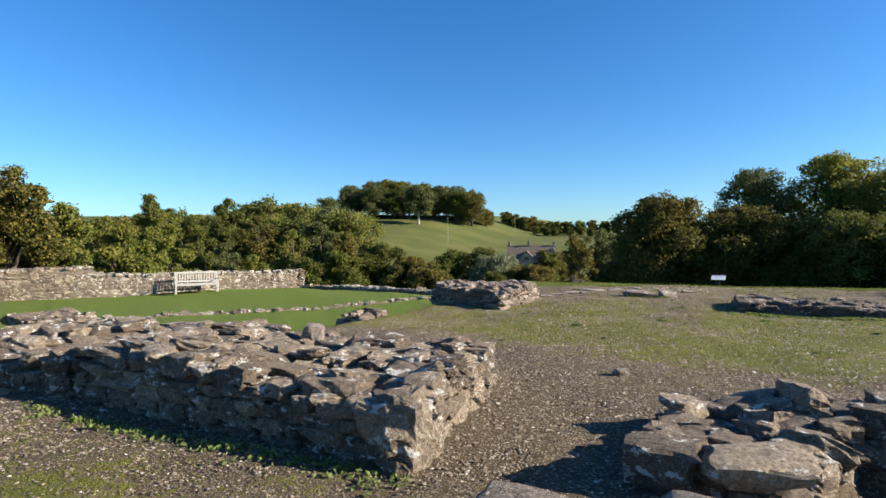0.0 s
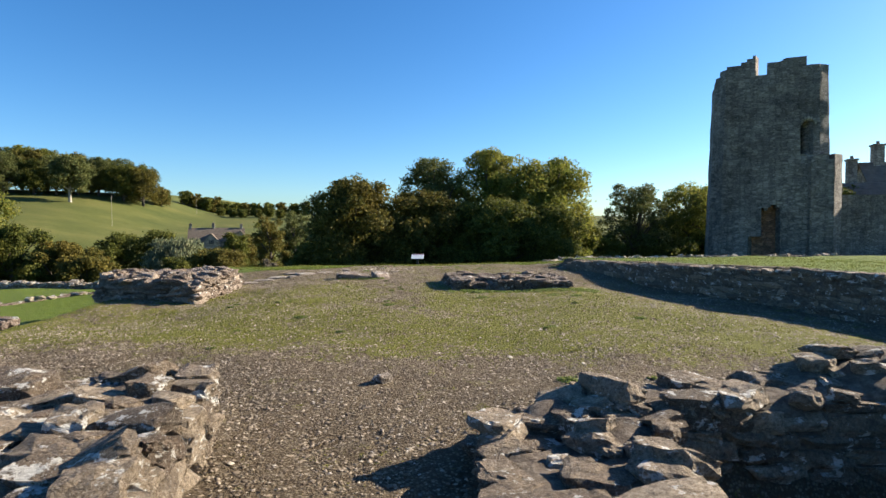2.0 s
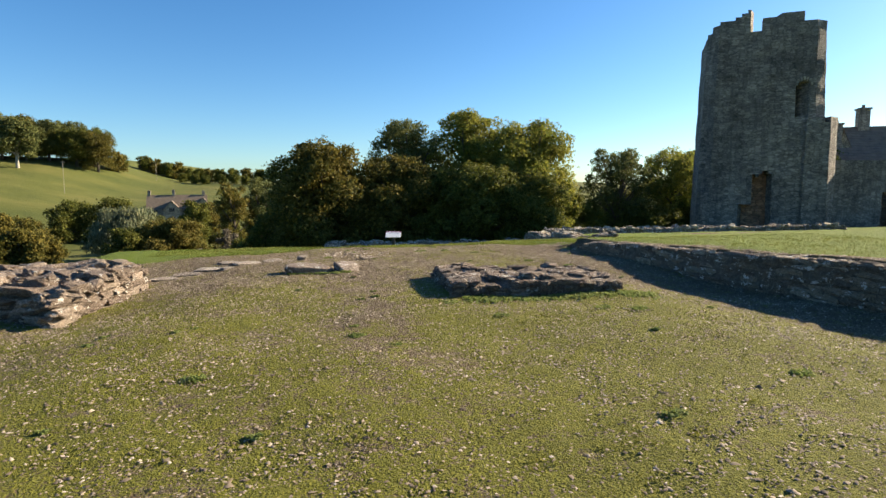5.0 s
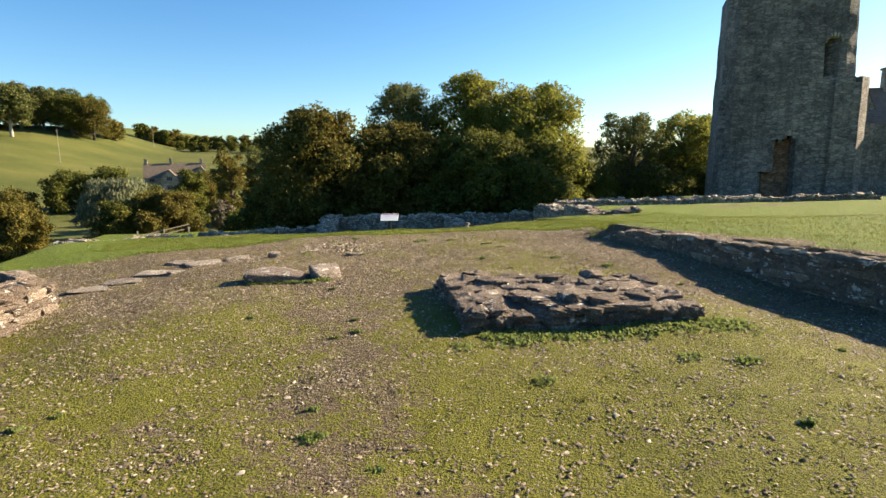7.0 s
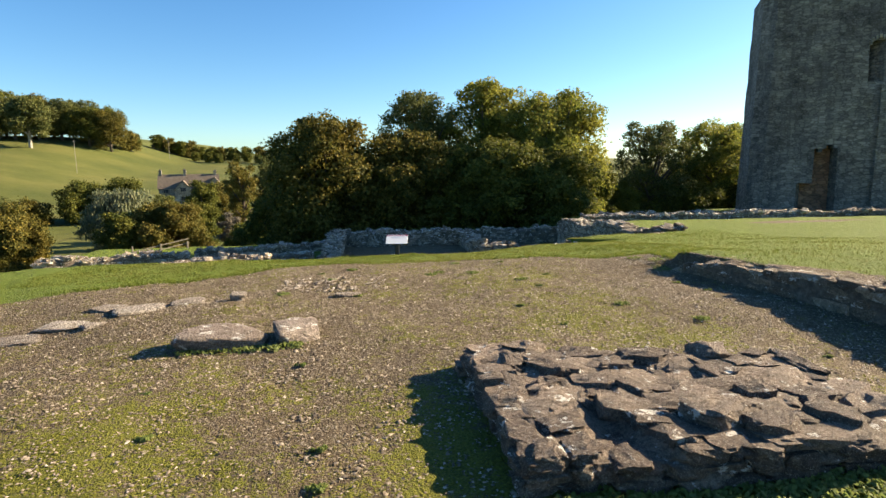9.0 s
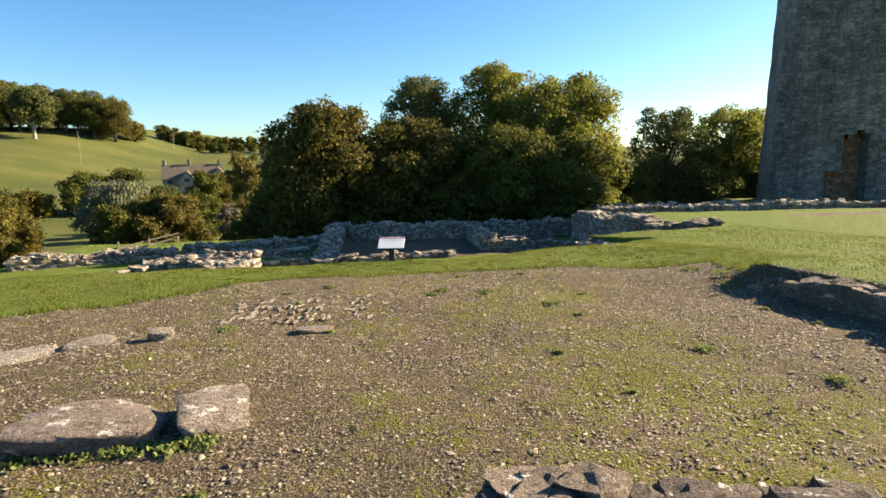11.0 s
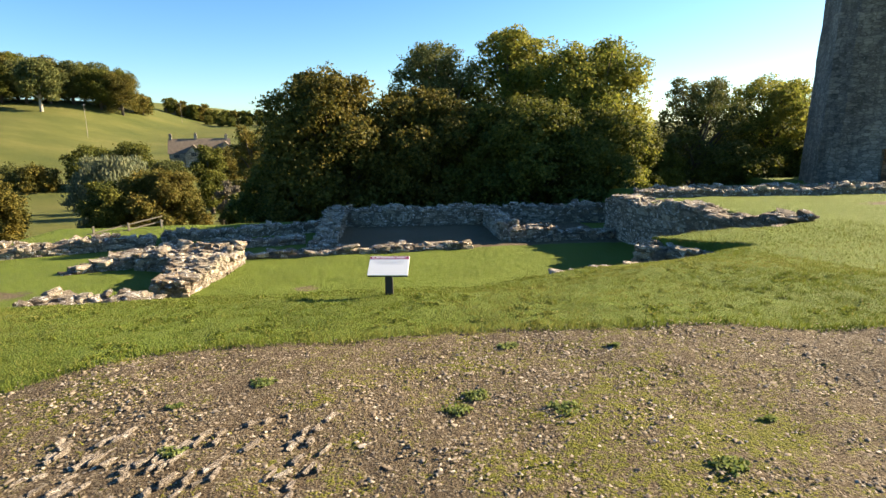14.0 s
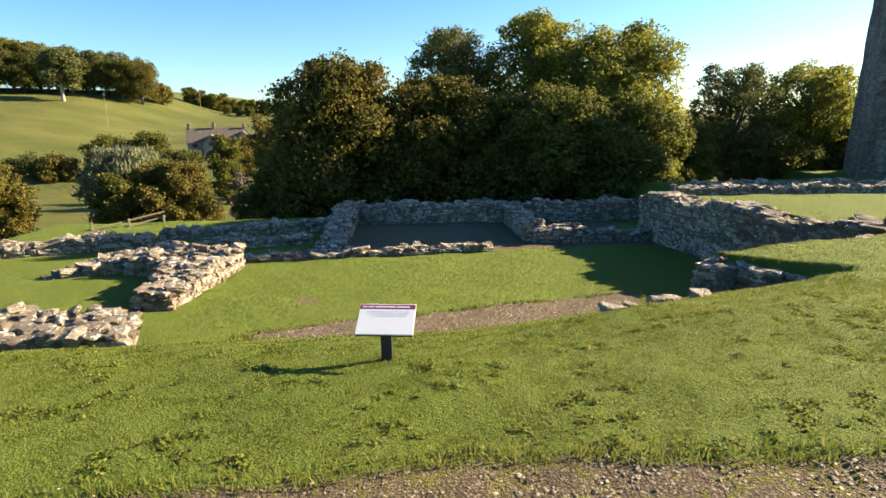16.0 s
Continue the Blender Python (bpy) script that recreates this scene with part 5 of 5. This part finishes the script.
# woods to the west, on the slope above the meadow
for i, (x, y, top) in enumerate([(-91.2, 102.5, 13.0), (-82.3, 103.5, 11.8), (-74.5, 104.7, 10.6), (-80.0, 120.5, 10.8), (-100.0, 112.0, 12.0), (-72.0, 92.0, 8.0), (-66.0, 97.0, 9.0), (-92.0, 125.0, 11.4),
                                 (-106.0, 96.0, 9.5), (-116.0, 88.0, 8.5), (-122.0, 104.0, 11.0), (-98.0, 140.0, 12.5), (-110.0, 124.0, 12.0), (-81.0, 92.0, 8.6), (-128.0, 82.0, 7.0),
                                 (-130.0, 66.0, 7.5), (-112.0, 78.0, 6.5), (-140.0, 92.0, 9.0), (-118.0, 150.0, 14.0)]):
    z = ground_at(x, y) - 0.1
    copy_thing(kinds[i * 3 % 5], pose(x, y, z, 0, 0, 71 * i) @ Matrix.Scale((top - z) / (19.5 + i * 3 % 5), 4))
for i in range(26):
    x, y = -118 - 9 * (i % 9) + rnd.uniform(-4, 4), 190 + 26 * (i // 9) + 10 * (i % 9) * 0.5 + rnd.uniform(-5, 5)
    if x > -0.78 * (y - 20):
        continue
    copy_thing(kinds[(i + 1) % 3], pose(x, y, ground_at(x, y) - 0.1, 0, 0, 37 * i) @ Matrix.Scale(rnd.uniform(0.7, 0.9), 4))
# far wooded skyline all around
for i in range(60):
    a = radians(-170 + i * 5.6)
    if -0.9 < a - radians(0) < 0.35:
        continue
    d = rnd.uniform(170, 260)
    x, y = d * math.sin(a), d * math.cos(a)
    copy_thing(kinds[i % 3], pose(x, y, ground_at(x, y) - 0.1, 0, 0, 29 * i) @ Matrix.Scale(rnd.uniform(0.6, 0.9), 4))


# ---- gravel, grass and weeds ----
def scatter(count, x0, x1, y0, y1, keep, r):
    x, y = r.uniform(x0, x1, count), r.uniform(y0, y1, count)
    k = r.random(count) < keep(x, y)
    return x[k], y[k]


def patchy(x, y, s=1.0):
    return 0.5 + 0.25 * np.sin(2.1 * s * x + 1.3 * np.sin(1.7 * s * y)) + 0.25 * np.sin(2.7 * s * y + 1.1 * np.sin(1.3 * s * x + 2))


OCT = np.array([(1, 0, -0.3), (0, 1, -0.3), (-1, 0, -0.3), (0, -1, -0.3), (0.1, 0.1, 1)], float)
OCT_F = np.array([(0, 1, 4), (1, 2, 4), (2, 3, 4), (3, 0, 4)])


def pebbles(name, x, y, size, r, label):
    n = len(x)
    v = OCT[None] * r.uniform(0.55, 1.3, (n, 5, 1)) * np.stack([np.ones(n), r.uniform(0.5, 1, n), r.uniform(0.22, 0.5, n)], -1)[:, None, :]
    v += r.normal(0, 0.12, v.shape)
    a = r.uniform(0, 6.3, n)
    c, s = np.cos(a)[:, None], np.sin(a)[:, None]
    v = np.stack([v[..., 0] * c - v[..., 1] * s, v[..., 0] * s + v[..., 1] * c, v[..., 2]], -1)
    v *= (size * r.lognormal(0, 0.27, n))[:, None, None]
    v += np.stack([x, y, height(x, y) + 0.003], -1)[:, None, :]
    f = (np.arange(n)[:, None, None] * 5 + OCT_F[None]).reshape(-1, 3)
    return tagged(new(name, mesh_from(name, v.reshape(-1, 3), f, GRAVEL)), label, "gravel", kind="stuff")


def bare(x, y):
    return (1 - lawn_weight(x, y)) * (1 - 0.3 * moss_weight(x, y)) * (0.35 + 0.65 * patchy(x, y))


px, py = scatter(340000, -6.5, 6.4, 1.2, 22.4, bare, rng)
pebbles("gravel", px, py, 0.0115, rng, "loose brown and grey gravel on the terrace")
px, py = scatter(11000, -6.5, 6.4, 1.2, 22.4, bare, rng)
pebbles("gravel_chips", px, py, 0.018, rng, "larger pale stone chips lying in the gravel")


px, py = scatter(26000, -3.6, 6.2, 28.6, 32.4, lambda x, y: (1 - lawn_weight(x, y)) * (0.25 + 0.75 * patchy(x, y, 1.5)), rng)
pebbles("gravel", px, py, 0.018, rng, "brown gravel of the path across the court")


def blades(name, x, y, length, width, mat, label, r, lean=0.5, category="grass"):
    n = len(x)
    a = r.uniform(0, 6.3, n)
    t = np.stack([np.cos(a), np.sin(a), np.zeros(n)], -1)
    ln = (length * r.uniform(0.5, 1.3, n))[:, None]
    d = np.stack([r.normal(0, lean, n), r.normal(0, lean, n), np.ones(n)], -1)
    d /= np.linalg.norm(d, axis=1)[:, None]
    p = np.stack([x, y, height(x, y) - 0.005], -1)
    w = width * r.uniform(0.7, 1.3, n)[:, None]
    v = np.stack([p - t * w, p + t * w, p + d * ln + t * w * 0.1], 1).reshape(-1, 3)
    f = np.arange(n * 3).reshape(-1, 3)
    return tagged(new(name, mesh_from(name, v, f, mat)), label, category, kind="stuff")


def grassy(x, y):
    return np.clip(lawn_weight(x, y), 0, 1) * (0.55 + 0.45 * patchy(x, y, 0.7))


gx1, gy1 = scatter(330000, -6, 6, 21.2, 26.5, grassy, rng)
blades("grass", gx1, gy1, 0.03, 0.0034, GRASS_BLADE, "short mown grass of the bank", rng, 0.85)
gx2, gy2 = scatter(60000, 4.3, 11, 8, 30, grassy, rng)
blades("grass", gx2, gy2, 0.04, 0.006, GRASS_BLADE, "short grass of the upper lawn", rng, 0.6)
gx3, gy3 = scatter(50000, -9, 9.5, 26, 40, grassy, rng)
blades("grass", gx3, gy3, 0.035, 0.009, GRASS_BLADE, "short grass of the sunken court", rng, 0.6)
fx, fy = scatter(60000, -6, 5, 20.5, 23.5, lambda x, y: ((lawn_weight(x, y) > 0.25) & (lawn_weight(x, y) < 0.85)) * 1.0, rng)
blades("grass_fringe", fx, fy, 0.078, 0.0045, GRASS_BLADE, "longer grass fringe along the gravel edge", rng, 0.5)
ex, ey = scatter(30000, -3.6, 6.4, 28.4, 32.6, lambda x, y: ((lawn_weight(x, y) > 0.12) & (lawn_weight(x, y) < 0.8)) * patchy(x, y, 2.0), rng)
blades("grass_fringe", ex, ey, 0.1, 0.012, GRASS_BLADE, "rough grass fringe beside the court path", rng, 0.7)
mx, my = scatter(250000, -5.5, 6.2, 2, 22.4, lambda x, y: (1 - lawn_weight(x, y)) * moss_weight(x, y) * np.clip(patchy(x, y, 1.6) * 1.6 - 0.3, 0.1, 1) * np.clip(patchy(x + 0.3 * y, y, 5.5) * 2.2 - 0.6, 0.03, 1), rng)
blades("short_grass", mx, my, 0.036, 0.0048, MOSS_BLADE, "thin short grass growing through the gravel", rng, 0.9)
hem = np.concatenate([np.stack([rng.uniform(0.2, 3.0, 1300), 14.86 - 0.16 * np.abs(rng.normal(0, 1, 1300))], -1), np.stack([rng.uniform(-2.4, -1.3, 250), 17.68 - 0.06 * np.abs(rng.normal(0, 1, 250))], -1),
                      np.stack([rng.uniform(-6, -2.3, 260), 5.22 - 0.08 * np.abs(rng.normal(0, 1, 260))], -1), np.stack([rng.uniform(-7.2, -4.8, 300), 15.3 - 0.5 * (rng.uniform(-7.2, -4.8, 300) + 6) * 0], -1)[:0]])
lv, lf = leaf_cloud(np.stack([hem[:, 0], hem[:, 1], height(hem[:, 0], hem[:, 1]) + 0.02], -1), np.full(len(hem), 0.06), 5600, 0.03, rng, 0, 0.2, 0.25)
tagged(new("weeds", mesh_from("weeds", lv, lf, WEED)), "low green weeds hugging the stone bases", "weeds", kind="stuff")


def tuft(x, y, size, r):
    z = ground_at(x, y)
    return leaf_cloud([(x, y, z + 0.015), (x + 0.06 * size, y + 0.03, z + 0.01), (x - 0.05, y + 0.05 * size, z + 0.01)], np.array([0.085, 0.06, 0.05]) * size, 170, 0.02, r, 0.0, 0.2, 0.3)


spots = [(0.1, 8.25, 1.0), (-0.07, 14.45, 1.2), (0.4, 13.6, 1.0), (1.0, 20.9, 1.0), (1.6, 20.2, 0.9), (0.9, 22.0, 0.8), (-1.8, 19.9, 1.0), (0.35, 21.0, 0.8), (0.5, 21.2, 0.8),
         (-1.3, 13.1, 0.9), (-0.9, 21.5, 0.8), (1.8, 13.9, 1.3), (2.2, 13.7, 1.2), (-1.2, 20.7, 0.7), (2.4, 18.6, 0.9), (3.0, 17.9, 0.9), (-2.6, 12.0, 0.9), (0.7, 10.6, 0.8), (2.2, 11.2, 0.9), (4.05, 20.6, 1.6), (4.2, 21.0, 1.8), (4.0, 21.4, 1.5), (4.3, 20.3, 1.3), (4.1, 20.85, 1.6)]
spots += [(rnd.uniform(-4, 4), rnd.uniform(8, 22), rnd.uniform(0.2, 0.45)) for _ in range(30)]
clouds = [tuft(x, y, s, rng) for x, y, s in spots if lawn_weight(x, y) < 0.3]
tv = np.concatenate([c[0] for c in clouds])
tf = np.concatenate([c[1] + 4 * 170 * k for k, c in enumerate(clouds)])
tagged(new("weed_tufts", mesh_from("weed_tufts", tv, tf, WEED)), "small green weed tufts growing in the gravel", "weeds", kind="stuff")

# clover and plantain in the mown bank
cx, cy = scatter(1500, -5.5, 5.5, 21.8, 26, lambda x, y: lawn_weight(x, y) * np.clip(1.7 * patchy(x, y, 2.3) - 0.5, 0, 1), rng)
cv, cf = leaf_cloud(np.stack([cx, cy, height(cx, cy) + 0.012], -1), rng.uniform(0.03, 0.09, len(cx)), 15000, 0.02, rng, 0, 0.1, 0.2)
tagged(new("clover", mesh_from("clover", cv, cf, GRASS_BLADE)), "low clover patches in the mown grass", "weeds", kind="stuff")

# single stones of the walls
place_stones()
